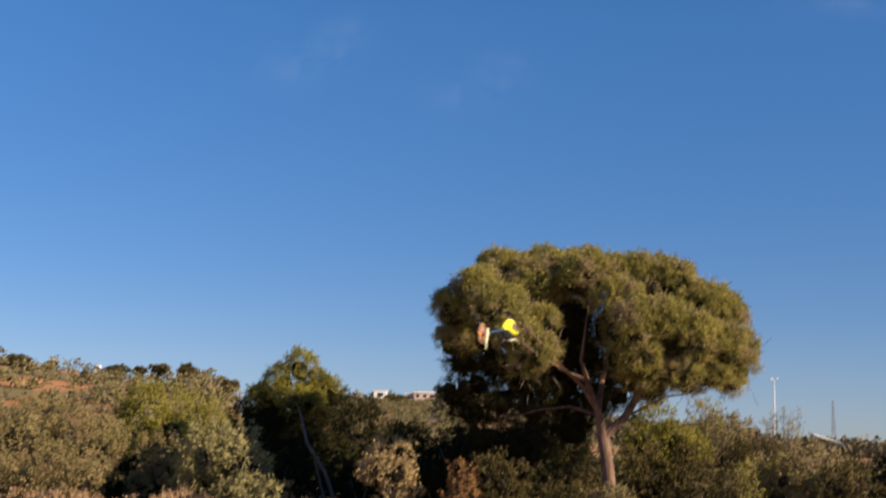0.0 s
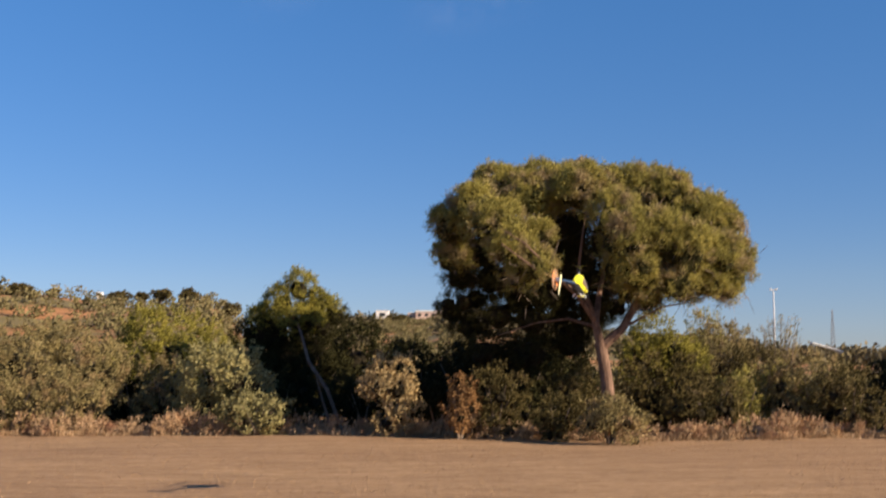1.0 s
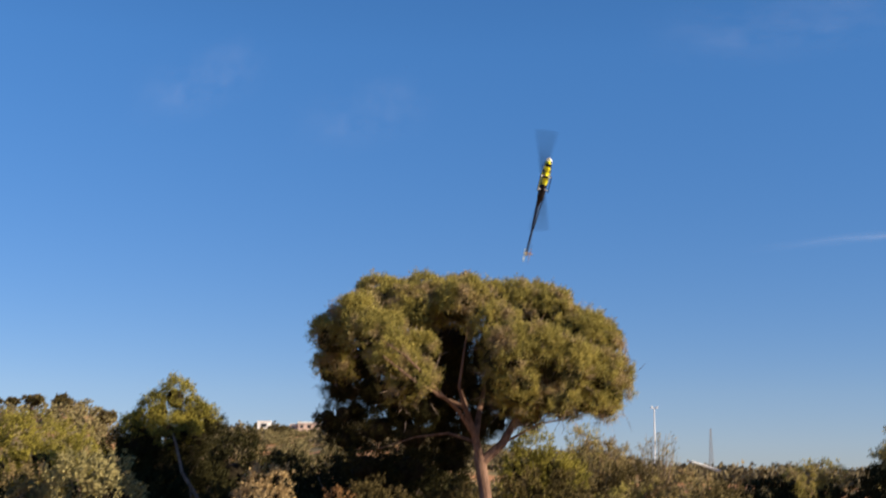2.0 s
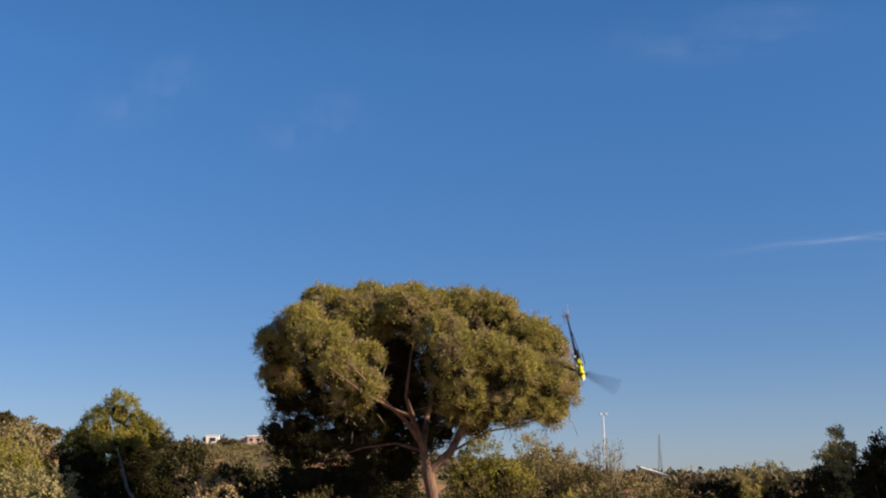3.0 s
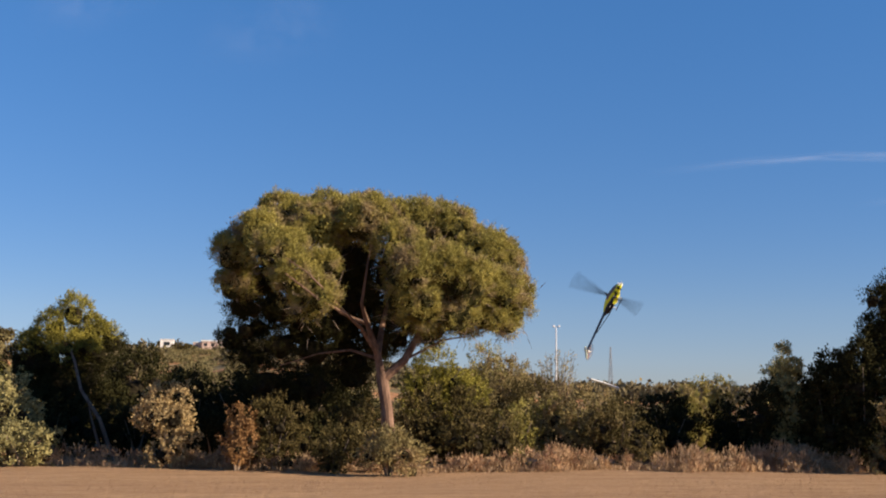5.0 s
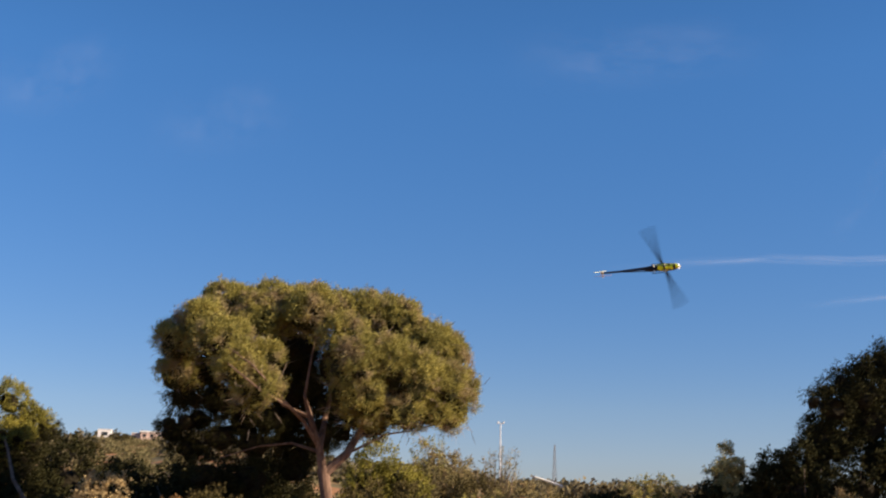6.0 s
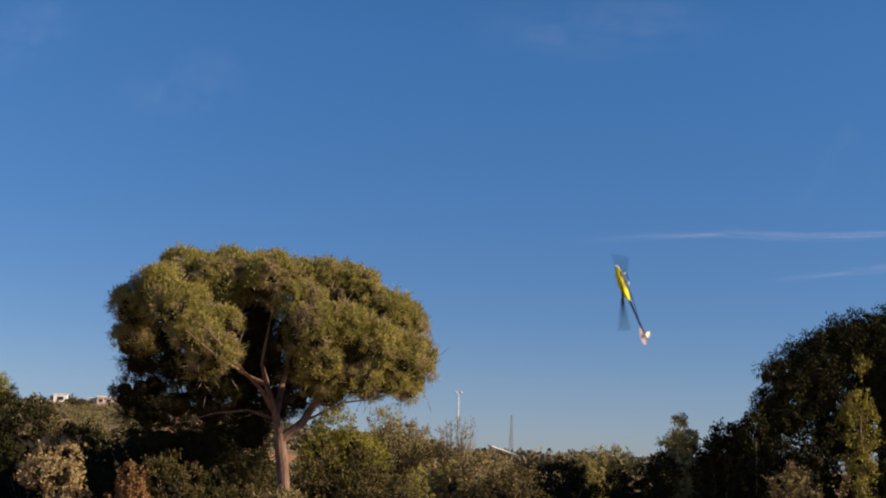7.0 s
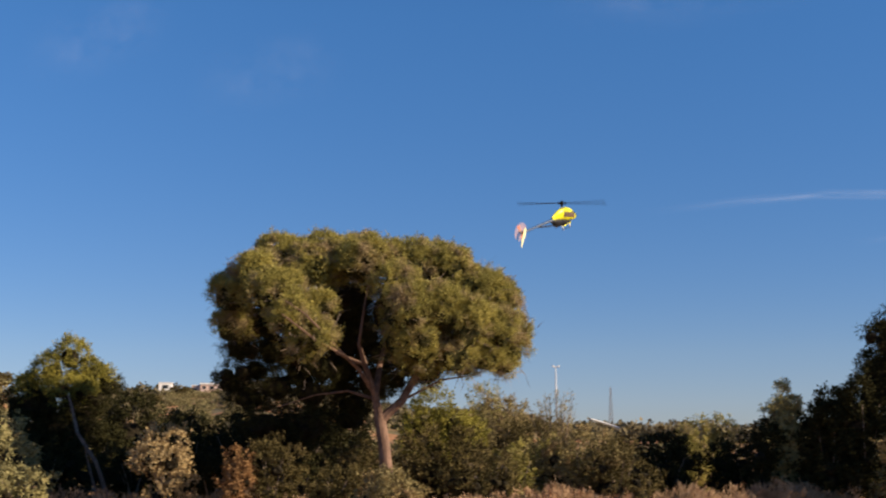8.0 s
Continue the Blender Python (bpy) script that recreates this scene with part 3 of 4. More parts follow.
    s("pine_sapling", 7.33, 30.5, 1.27, 1.60, PINE, young, 54, slim=0.24, category="tree")
    s("pine_sapling", 8.5, 31.3, 1.5, 1.75, PINE, young, 85, slim=0.24, category="tree")
    twiggy(10.34, 38, 1.85, 3.23, 55)
    s("scrub_bush", 9.18, 31, 2.45, 2.02, OLIVE, "olive-brown scrub bush at the field edge", 56)
    s("scrub_bush", 9.68, 29.5, 2.05, 1.67, SCRUB, "olive-brown scrub bush at the field edge", 57)
    s("thicket_bush", 11.76, 33, 2.14, 1.82, SCRUB, dark, 58)
    # far east end; the thickets' near-black leaves have shade painted in
    s("thicket_bush", 11.88, 32, 2.23, 1.83, PINE_SHADED, dark, 59)
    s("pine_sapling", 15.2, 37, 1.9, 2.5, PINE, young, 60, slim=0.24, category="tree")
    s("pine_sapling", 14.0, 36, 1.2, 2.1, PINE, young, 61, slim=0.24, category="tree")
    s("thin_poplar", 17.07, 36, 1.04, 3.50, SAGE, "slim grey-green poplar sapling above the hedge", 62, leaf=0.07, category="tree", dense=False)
    s("thicket_bush", 14.08, 32, 1.93, 1.92, PINE_SHADED, dark, 63)
    s("thicket_bush", 14.47, 30, 2.37, 2.49, PINE_SHADED, dark, 64)
    s("thicket_bush", 15.49, 29.5, 2.33, 3.06, PINE_SHADED, dark, 65)
    s("thicket_bush", 15.59, 29, 2.15, 2.77, PINE_SHADED, dark, 66)
    s("thicket_bush", 17.11, 28.5, 2.38, 3.47, PINE_SHADED, dark, 67)
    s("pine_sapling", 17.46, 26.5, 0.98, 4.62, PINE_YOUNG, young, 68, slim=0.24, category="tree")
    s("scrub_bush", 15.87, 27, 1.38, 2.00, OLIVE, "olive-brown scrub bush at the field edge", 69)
    s("thicket_bush", 15.08, 29, 1.62, 2.99, PINE_SHADED, dark, 81)
    s("thicket_bush", 15.78, 28.5, 1.46, 3.50, PINE_SHADED, dark, 82)
    s("thicket_bush", 18.90, 27.6, 2.18, 3.15, PINE_SHADED, dark, 83)
    s("pine_sapling", 14.20, 29.5, 0.68, 3.12, SAGE, "grey-green pine sapling above the dark thicket", 84, slim=0.24, category="tree", dense=False)


hedge()

# dark pine at the hedge's east end; its shade is in the needle colour
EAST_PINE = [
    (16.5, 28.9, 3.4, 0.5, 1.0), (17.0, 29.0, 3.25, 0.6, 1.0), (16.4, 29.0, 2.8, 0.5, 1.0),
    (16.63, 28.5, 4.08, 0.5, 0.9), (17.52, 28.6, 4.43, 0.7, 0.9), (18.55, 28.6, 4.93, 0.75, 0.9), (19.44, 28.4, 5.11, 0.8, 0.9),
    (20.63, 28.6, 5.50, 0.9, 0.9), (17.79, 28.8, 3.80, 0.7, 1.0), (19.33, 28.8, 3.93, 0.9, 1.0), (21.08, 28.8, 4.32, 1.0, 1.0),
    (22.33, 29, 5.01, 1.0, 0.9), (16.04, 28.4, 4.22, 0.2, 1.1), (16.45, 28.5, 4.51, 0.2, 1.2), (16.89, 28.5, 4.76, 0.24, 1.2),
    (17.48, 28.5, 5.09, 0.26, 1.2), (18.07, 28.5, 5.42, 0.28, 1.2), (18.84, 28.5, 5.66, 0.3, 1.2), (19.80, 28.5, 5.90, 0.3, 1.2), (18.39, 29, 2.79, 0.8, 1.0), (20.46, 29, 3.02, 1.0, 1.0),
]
puff_tree("hedge_pine", 19.91, 29, PINE_SHADED, "large dark pine with ragged shaded branches", 71, EAST_PINE,
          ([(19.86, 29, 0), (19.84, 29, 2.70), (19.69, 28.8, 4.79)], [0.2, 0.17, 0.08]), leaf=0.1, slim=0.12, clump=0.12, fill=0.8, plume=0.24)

# unseen pine, added out of view so its shade falls over the thicket
SHADE_PINE = [
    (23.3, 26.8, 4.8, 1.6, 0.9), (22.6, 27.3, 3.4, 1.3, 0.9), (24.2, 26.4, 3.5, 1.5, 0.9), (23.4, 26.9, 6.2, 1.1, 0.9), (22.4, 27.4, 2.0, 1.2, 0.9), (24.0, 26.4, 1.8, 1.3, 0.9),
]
puff_tree("hedge_pine", 23.4, 26.8, PINE_SHADED, "unseen dark pine added beyond the hedge to cast shade", 73, SHADE_PINE,
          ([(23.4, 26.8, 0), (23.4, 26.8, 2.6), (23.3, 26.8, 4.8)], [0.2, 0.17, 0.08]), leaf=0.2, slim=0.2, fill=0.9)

# leaning pine in the hedge's west, lit top and shaded underside painted by colour
LEAN_PINE = [
    (-4.83, 36, 3.52, 0.52, 0.95), (-4.34, 36, 3.94, 0.45, 1.1), (-5.39, 36.2, 3.07, 0.42, 0.9), (-3.86, 36.3, 3.53, 0.4, 0.9), (-3.47, 36.6, 3.38, 0.28, 0.9),
    (-4.54, 35.7, 3.00, 0.45, 0.8), (-4.00, 35.8, 3.01, 0.35, 0.9),
]
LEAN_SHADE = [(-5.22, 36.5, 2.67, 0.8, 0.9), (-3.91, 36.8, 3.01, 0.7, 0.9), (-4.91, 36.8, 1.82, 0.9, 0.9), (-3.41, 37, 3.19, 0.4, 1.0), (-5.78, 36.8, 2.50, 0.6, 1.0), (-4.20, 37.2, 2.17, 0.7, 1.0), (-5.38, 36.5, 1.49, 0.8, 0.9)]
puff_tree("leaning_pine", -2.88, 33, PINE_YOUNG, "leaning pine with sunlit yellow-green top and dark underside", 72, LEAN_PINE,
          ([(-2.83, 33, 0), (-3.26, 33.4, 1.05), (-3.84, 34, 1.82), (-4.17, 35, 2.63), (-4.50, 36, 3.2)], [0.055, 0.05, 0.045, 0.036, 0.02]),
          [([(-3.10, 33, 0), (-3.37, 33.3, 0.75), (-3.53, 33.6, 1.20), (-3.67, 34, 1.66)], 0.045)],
          leaf=0.08, slim=0.13, clump=0.1, plume=0.2, fill=0.6, under=(LEAN_SHADE, PINE_SHADED))


# ---- dry grass along the edge of the field ----
def field_edge(x):
    return 30.2 + 0.5 * step(0, -4, x) - 0.4 * step(2, 6, x) - 1.4 * step(8, 12, x) - 0.02 * abs(x) - 1.9 * math.exp(-((x - 5) / 6) ** 2) - 0.15 * math.sin(x * 1.9) - 0.1 * math.sin(x * 4.3)


def dry_grass():
    """Soft mounds and fine blades of straw where the field ends."""
    rng = np.random.default_rng(5)
    puffs = []
    for i in range(260):
        x = rng.uniform(-17, 25)
        big = 0.5 + 0.8 * math.sin(x * 0.9 + 1) ** 2 * rng.uniform(0.4, 1.0)
        r = rng.uniform(0.1, 0.3) * big
        puffs.append((x, field_edge(x) + abs(rng.normal(0, 0.45)), r * rng.uniform(0.5, 1.1), r, 0.9))
    for i in range(60):
        # taller tufts before the dark thicket
        x = rng.uniform(11, 19)
        r = rng.uniform(0.12, 0.24)
        puffs.append((x, field_edge(x) + 0.5 + abs(rng.normal(0, 0.35)), r * rng.uniform(0.7, 1.3), r, 1.1))
    c, nn = puff_points(rng, puffs, 0.95, 0.095, 0.13, 0.07, cull=False, rear=0.2, plume=0.14)
    nn = unit(nn + np.array([0, 0, 1.1]))
    v1 = leaves(rng, c, nn, 0.11, 0.0085, 0.35, 2)
    k = 15000
    x = rng.uniform(-17, 25, k)
    y = np.array([field_edge(v) for v in x]) + rng.normal(0.15, 0.3, k)
    c2 = np.stack([x, y, np.full(k, -0.01)], 1)
    v2 = leaves(rng, c2, np.tile([0.0, 0.0, 1.0], (k, 1)), 0.14, 0.008, 0.4, 1)
    v2[:, 2] = np.maximum(v2[:, 2], -0.02)
    ob = quads_object("dry_grass", np.concatenate([v1, v2]), STRAW)
    tagged(ob, "tufts of dry straw-coloured grass edging the field", "grass", kind="stuff")


dry_grass()


def field_stubble():
    """Bits of cut straw and small clods lying on the field."""
    rng = np.random.default_rng(15)
    k = 26000
    y = rng.uniform(11, 29.5, k)
    x = rng.uniform(-0.5, 0.85, k) * (y + 4)
    c = np.stack([x, y, np.full(k, 0.012)], 1)
    flat_ = unit(np.stack([rng.normal(0, 1, k), rng.normal(0, 1, k), rng.uniform(0.05, 0.5, k)], 1))
    v = leaves(rng, c, flat_, 0.035, 0.006, 0.15, 1)
    v[:, 2] = 0.004 + np.abs(v[:, 2] - 0.012) * 0.7
    ob = quads_object("field_stubble", v, STUBBLE)
    tagged(ob, "cut straw stubble scattered over the dry field", "stubble", kind="stuff")


field_stubble()


# ---- far land: scrub on the slopes ----
def hill_scrub():
    rng = np.random.default_rng(9)
    puffs = []
    for i in range(560):
        y = rng.uniform(48, 135)
        a = rng.uniform(-0.46, 0.42)
        x = a * y
        if a > -0.14 and y > 90 and rng.uniform() < 0.5:
            continue
        r = rng.uniform(0.4, 1.0)
        puffs.append((x, y, land(x, y) + r * 0.45, r, 0.8))
    for i in range(260):
        y = rng.uniform(110, 340)
        x = rng.uniform(-0.085, 0.02) * y
        r = rng.uniform(0.5, 1.0) * (0.6 + y / 250)
        puffs.append((x, y, land(x, y) + r * 0.1, r, 0.6))
    c, nn = puff_points(rng, puffs, 0.7, 0.27, 0.36, 0.28, 10, count=1, cull=False)
    ob = quads_object("hill_scrub", leaves(rng, c, nn, 0.27, 0.097, 0.6, 1), HILL)
    tagged(ob, "low olive scrub covering the red slopes", "scrub", kind="stuff")
    puffs = []
    for i in range(600):
        y = rng.uniform(180, 400)
        x = rng.uniform(-0.13, 0.6) * y
        if -0.062 < x / y < 0.0 and y < 356:
            continue
        r = rng.uniform(1.2, 2.4)
        puffs.append((x, y, land(x, y) + r * 0.3, r, 0.75))
    c, nn = puff_points(rng, puffs, 0.9, 0.8, 0.36, 0.8, 8, count=1, cull=False)
    ob = quads_object("far_woodland", leaves(rng, c, nn, 0.8, 0.3, 0.6, 1), FAR_WOOD)
    tagged(ob, "distant belt of dark woodland along the skyline", "woodland", kind="stuff")


hill_scrub()


# ---- far things: houses, masts, greenhouse, clouds ----
def house(x, y, z, w, d, h, wall_mat, label, windows, roof_flat=True, floors=1):
    thing = empty("farm_house", pose(x, y, z))
    bm = bmesh.new()
    box(bm, 0, 0, h / 2 - 1.5, w, d, h + 3)
    part("wall", bm, wall_mat, thing)
    bm = bmesh.new()
    if roof_flat:
        box(bm, 0, 0, h + 0.02 * w, w * 1.06, d * 1.06, 0.05 * w)
    else:
        v = [bm.verts.new(p) for p in ((-w / 2 - 0.4, -d / 2 - 0.4, h), (w / 2 + 0.4, -d / 2 - 0.4, h), (w / 2 + 0.4, d / 2 + 0.4, h), (-w / 2 - 0.4, d / 2 + 0.4, h), (-w / 2 - 0.4, 0, h + 1.3), (w / 2 + 0.4, 0, h + 1.3))]
        for f in ((0, 1, 5, 4), (3, 4, 5, 2), (0, 4, 3), (1, 2, 5), (0, 3, 2, 1)):
            bm.faces.new([v[i] for i in f])
    part("roof", bm, WHITE_WALL if roof_flat else ROOF_TILE, thing)
    for fl in range(floors):
        for i in range(windows):
            bm = bmesh.new()
            box(bm, (i + 0.5) / windows * w - w / 2, -d / 2, h * (fl + 0.5) / floors, w / windows * 0.45, 0.16, h / floors * 0.45)
            part("window", bm, WINDOW_DARK, thing)
    tagged(thing, label, "house")


house(-17.29, 350, 14.99, 3.6, 5, 2.2, WHITE_WALL, "small white farm building among far trees", 1)
house(-3.65, 350, 13.21, 8.0, 8, 3.6, PINK_WALL, "two-storey terracotta house with flat white roof", 4, floors=2)
house(-8.45, 354, 13.67, 3.5, 6, 3.0, PINK_WALL, "low terracotta outbuilding beside the house", 2)
house(-36.13, 128, 9.08, 0.45, 0.8, 0.36, WHITE_WALL, "tiny white hut on the red slope", 1)


def light_mast(x, y, z, h):
    thing = empty("floodlight_mast", pose(x, y, z))
    bm = bmesh.new()
    tube(bm, [(0, 0, -6), (0, 0, h * 0.5), (0, 0, h)], [0.2, 0.18, 0.13], 10)
    part("pole", bm, WHITE_PAINT, thing)
    bm = bmesh.new()
    box(bm, 0, 0, h, 1.8, 0.25, 0.2)
    part("crossbar", bm, WHITE_PAINT, thing)
    for sx in (-1, 1):
        bm = bmesh.new()
        box(bm, sx * 0.7, -0.2, h + 0.2, 0.5, 0.4, 0.45)
        bmesh.ops.bevel(bm, geom=bm.edges[:], offset=0.08, segments=2, affect="EDGES")
        part("floodlight", bm, WHITE_PAINT, thing)
    tagged(thing, "tall white floodlight mast beyond the trees", "mast")


def lattice_pylon(x, y, z, h):
    thing = empty("lattice_pylon", pose(x, y, z))
    for sx in (-1, 1):
        for sy in (-1, 1):
            bm = bmesh.new()
            tube(bm, [(sx * 0.7, sy * 0.7, -6), (sx * 0.1, sy * 0.1, h)], [0.06, 0.035], 5)
            part("leg", bm, STEEL, thing)
    k = 9
    for i in range(k):
        z0, z1 = h * i / k, h * (i + 1) / k
        r0, r1 = 0.6 - 0.5 * i / k, 0.6 - 0.5 * (i + 1) / k
        for sgn in (1, -1):
            for sd in (1, -1):
                bm = bmesh.new()
                tube(bm, [(-r0 * sgn, r0 * sd, z0), (r1 * sgn, r1 * sd, z1)], [0.04, 0.04], 4)
                part("brace", bm, STEEL, thing)
    tagged(thing, "slender grey steel lattice mast on the skyline", "mast")


light_mast(81.56, 300, 9.35, 10.58)
lattice_pylon(95.88, 300, 5.47, 9.58)

# long white greenhouse roof on the rise to the east
thing = empty("greenhouse", pose(51.84, 165, 3.94))
bm = bmesh.new()
hull(bm, [(-2.1, 0.6, 0.6, 0.14), (0, 0.6, 0, 0.17), (2.0, 0.6, -0.68, 0.22)], 14)
part("sheeting", bm, SHEETING, thing)
tagged(thing, "long pale plastic-covered greenhouse on the rise", "greenhouse")


# single trees on the western ridge
def ridge_tree(x, y, z, w, seed):
    rng = np.random.default_rng(seed)
    g = land(x, y)
    r = w / 2
    pf = [(x + rng.normal(0, r * 0.35), y + rng.normal(0, r * 0.3), z - r * rng.uniform(0.5, 0.9), r * rng.uniform(0.5, 0.7), 0.85) for i in range(6)]
    puff_tree("ridge_tree", x, y, SCRUB, "round dark pine standing on the ridge", seed, pf,
              ([(x, y, g - 0.2), (x, y, (g + z) / 2), (x, y, z - r * 0.6)], [0.12, 0.1, 0.05]), leaf=0.2, slim=0.3, cover=1.3, clump=0.2)


ridge_tree(-24.71, 118, 9.00, 2.3, 81)
ridge_tree(-27.92, 120, 9.07, 1.5, 82)
ridge_tree(-30.74, 124, 9.03, 1.1, 83)
ridge_tree(-32.52, 122, 9.08, 2.0, 84)
ridge_tree(-40.22, 116, 9.47, 2.8, 85)
ridge_tree(-39.16, 122, 9.25, 0.8, 86)
ridge_tree(-42.10, 116, 9.10, 2.2, 87)
ridge_tree(-19.19, 110, 7.08, 1.4, 88)
ridge_tree(-11.72, 330, 15.61, 6.2, 89)
ridge_tree(-15.64, 260, 10.74, 5.0, 91)
ridge_tree(-18.59, 356, 17.20, 2.6, 92)
ridge_tree(-7.14, 362, 17.80, 2.2, 93)


# thin high clouds
CLOUD, n, l, b = material("ice_cloud", 1.0)
cn = noise_tex(n, l, 1.0, 6, 0.65, coord="UV", stretch=(3.2, 2, 1))
tc = n.new("ShaderNodeTexCoord")
sx_ = n.new("ShaderNodeSeparateXYZ")
l.new(tc.outputs["UV"], sx_.inputs[0])


def hump(sock, edge):
    """1 inside the sheet, 0 at both of its borders."""
    a = n.new("ShaderNodeMath")
    a.operation = "PINGPONG"
    a.inputs[1].default_value = 0.5
    l.new(sock, a.inputs[0])
    m = n.new("ShaderNodeMapRange")
    m.interpolation_type = "SMOOTHSTEP"
    m.inputs["From Max"].default_value = edge
    l.new(a.outputs[0], m.inputs["Value"])
    return m.outputs[0]


def times_(a, b_):
    m = n.new("ShaderNodeMath")
    m.operation = "MULTIPLY"
    for i, v in ((0, a), (1, b_)):
        if isinstance(v, float):
            m.inputs[i].default_value = v
        else:
            l.new(v, m.inputs[i])
    return m.outputs[0]


cr = ramp(n, [(0.38, (0, 0, 0)), (0.75, (1, 1, 1))])
l.new(cn.outputs[0], cr.inputs[0])
oi = n.new("ShaderNodeObjectInfo")
alpha = times_(times_(hump(sx_.outputs[0], 0.4), hump(sx_.outputs[1], 0.5)), cr.outputs[0])
alpha = times_(alpha, oi.outputs["Alpha"])
dif = n.new("ShaderNodeBsdfTranslucent")
dif.inputs[0].default_value = (0.9, 0.9, 0.9, 1)
df2 = n.new("ShaderNodeBsdfDiffuse")
df2.inputs[0].default_value = (0.9, 0.9, 0.9, 1)
ad = n.new("ShaderNodeAddShader")
l.new(dif.outputs[0], ad.inputs[0])
l.new(df2.outputs[0], ad.inputs[1])
tp = n.new("ShaderNodeBsdfTransparent")
ms = n.new("ShaderNodeMixShader")
l.new(alpha, ms.inputs[0])
l.new(tp.outputs[0], ms.inputs[1])
l.new(ad.outputs[0], ms.inputs[2])
l.new(ms.outputs[0], n["Material Output"].inputs[0])


def cloud(name, pts, half, thick, label):
    """A thin veil of cloud far off, along the points, half as wide as given."""
    bm = bmesh.new()
    uv = bm.loops.layers.uv.new("UVMap")
    k = len(pts)
    lo = [bm.verts.new((p[0], p[1], p[2] - half)) for p in pts]
    hi = [bm.verts.new((p[0], p[1] + 60, p[2] + half)) for p in pts]
    for i in range(k - 1):
        f = bm.faces.new((lo[i], lo[i + 1], hi[i + 1], hi[i]))
        for lp, c_ in zip(f.loops, ((i / (k - 1), 0), ((i + 1) / (k - 1), 0), ((i + 1) / (k - 1), 1), (i / (k - 1), 1))):
            lp[uv].uv = c_
    ob = part(name, bm, CLOUD)
    ob.color = (1, 1, 1, thick)
    ob.visible_shadow = False
    tagged(ob, label, "cloud", kind="structure")


cloud("vapour_trail", [(1036.49, 3000, 591.06), (1343.00, 3000, 636.28), (1561.90, 3000, 664.48), (1841.48, 3000, 673.56), (2323.27, 3000, 726.23), (2719.52, 3000, 780.05)], 24, 0.15, "long faint white vapour trail in clear sky")
cloud("vapour_trail", [(1646.01, 3000, 526.70), (1910.36, 3000, 575.23), (2167.39, 3000, 616.29), (2514.05, 3000, 678.42)], 20, 0.12, "short faint white vapour trail in clear sky")
cloud("cloud_wisp", [(1753.82, 3000, 718.38), (1844.77, 3000, 807.63), (1958.12, 3000, 967.83), (2034.56, 3000, 1043.28)], 60, 0.06, "faint feathery cloud wisp high in the sky")
cloud("cloud_wisp", [(-543.50, 3000, 930.68), (-343.97, 3000, 996.19), (-143.62, 3000, 1077.32)], 130, 0.05, "faint feathery cloud wisp high in the sky")
cloud("cloud_wisp", [(-136.81, 3000, 866.89), (77.77, 3000, 932.36), (294.05, 3000, 968.16)], 130, 0.035, "faint feathery cloud wisp high in the sky")
cloud("cloud_wisp", [(771.40, 3000, 1162.03), (1173.68, 3000, 1212.14), (1693.24, 3000, 1311.01)], 130, 0.045, "faint feathery cloud wisp high in the sky")


# ---- model helicopter: x to the nose, z up, origin in the canopy ----
SIZE = 0.9  # a model with a rotor of about 1.25 m
CANOPY = [(0.31, 0.01, -0.07, 0.014), (0.285, 0.028, -0.062, 0.042), (0.23, 0.045, -0.036, 0.075), (0.14, 0.056, 0.0, 0.102), (0.04, 0.06, 0.034, 0.11),
          (-0.06, 0.056, 0.052, 0.096), (-0.16, 0.044, 0.052, 0.076), (-0.24, 0.028, 0.04, 0.052), (-0.29, 0.016, 0.03, 0.03)]


def blade(bm, r0, r1, chord, thick, tip):
    """One rotor blade along x, with a rounded tip and an aerofoil-like section."""
    prev = None
    for r, w in ((r0, chord * 0.55), (r0 + 0.06, chord), (r1 - 0.05, chord), (r1 - 0.012, chord * 0.8), (r1, chord * tip)):
        ring = [bm.verts.new((r, w * 0.35, 0)), bm.verts.new((r, w * 0.1, thick)), bm.verts.new((r, -w * 0.65, 0)), bm.verts.new((r, w * 0.1, -thick * 0.6))]
        if prev:
            for k in range(4):
                bm.faces.new((prev[k], prev[(k + 1) % 4], ring[(k + 1) % 4], ring[k]))
        else:
            bm.faces.new(ring)
        prev = ring
    bm.faces.new(prev[::-1])


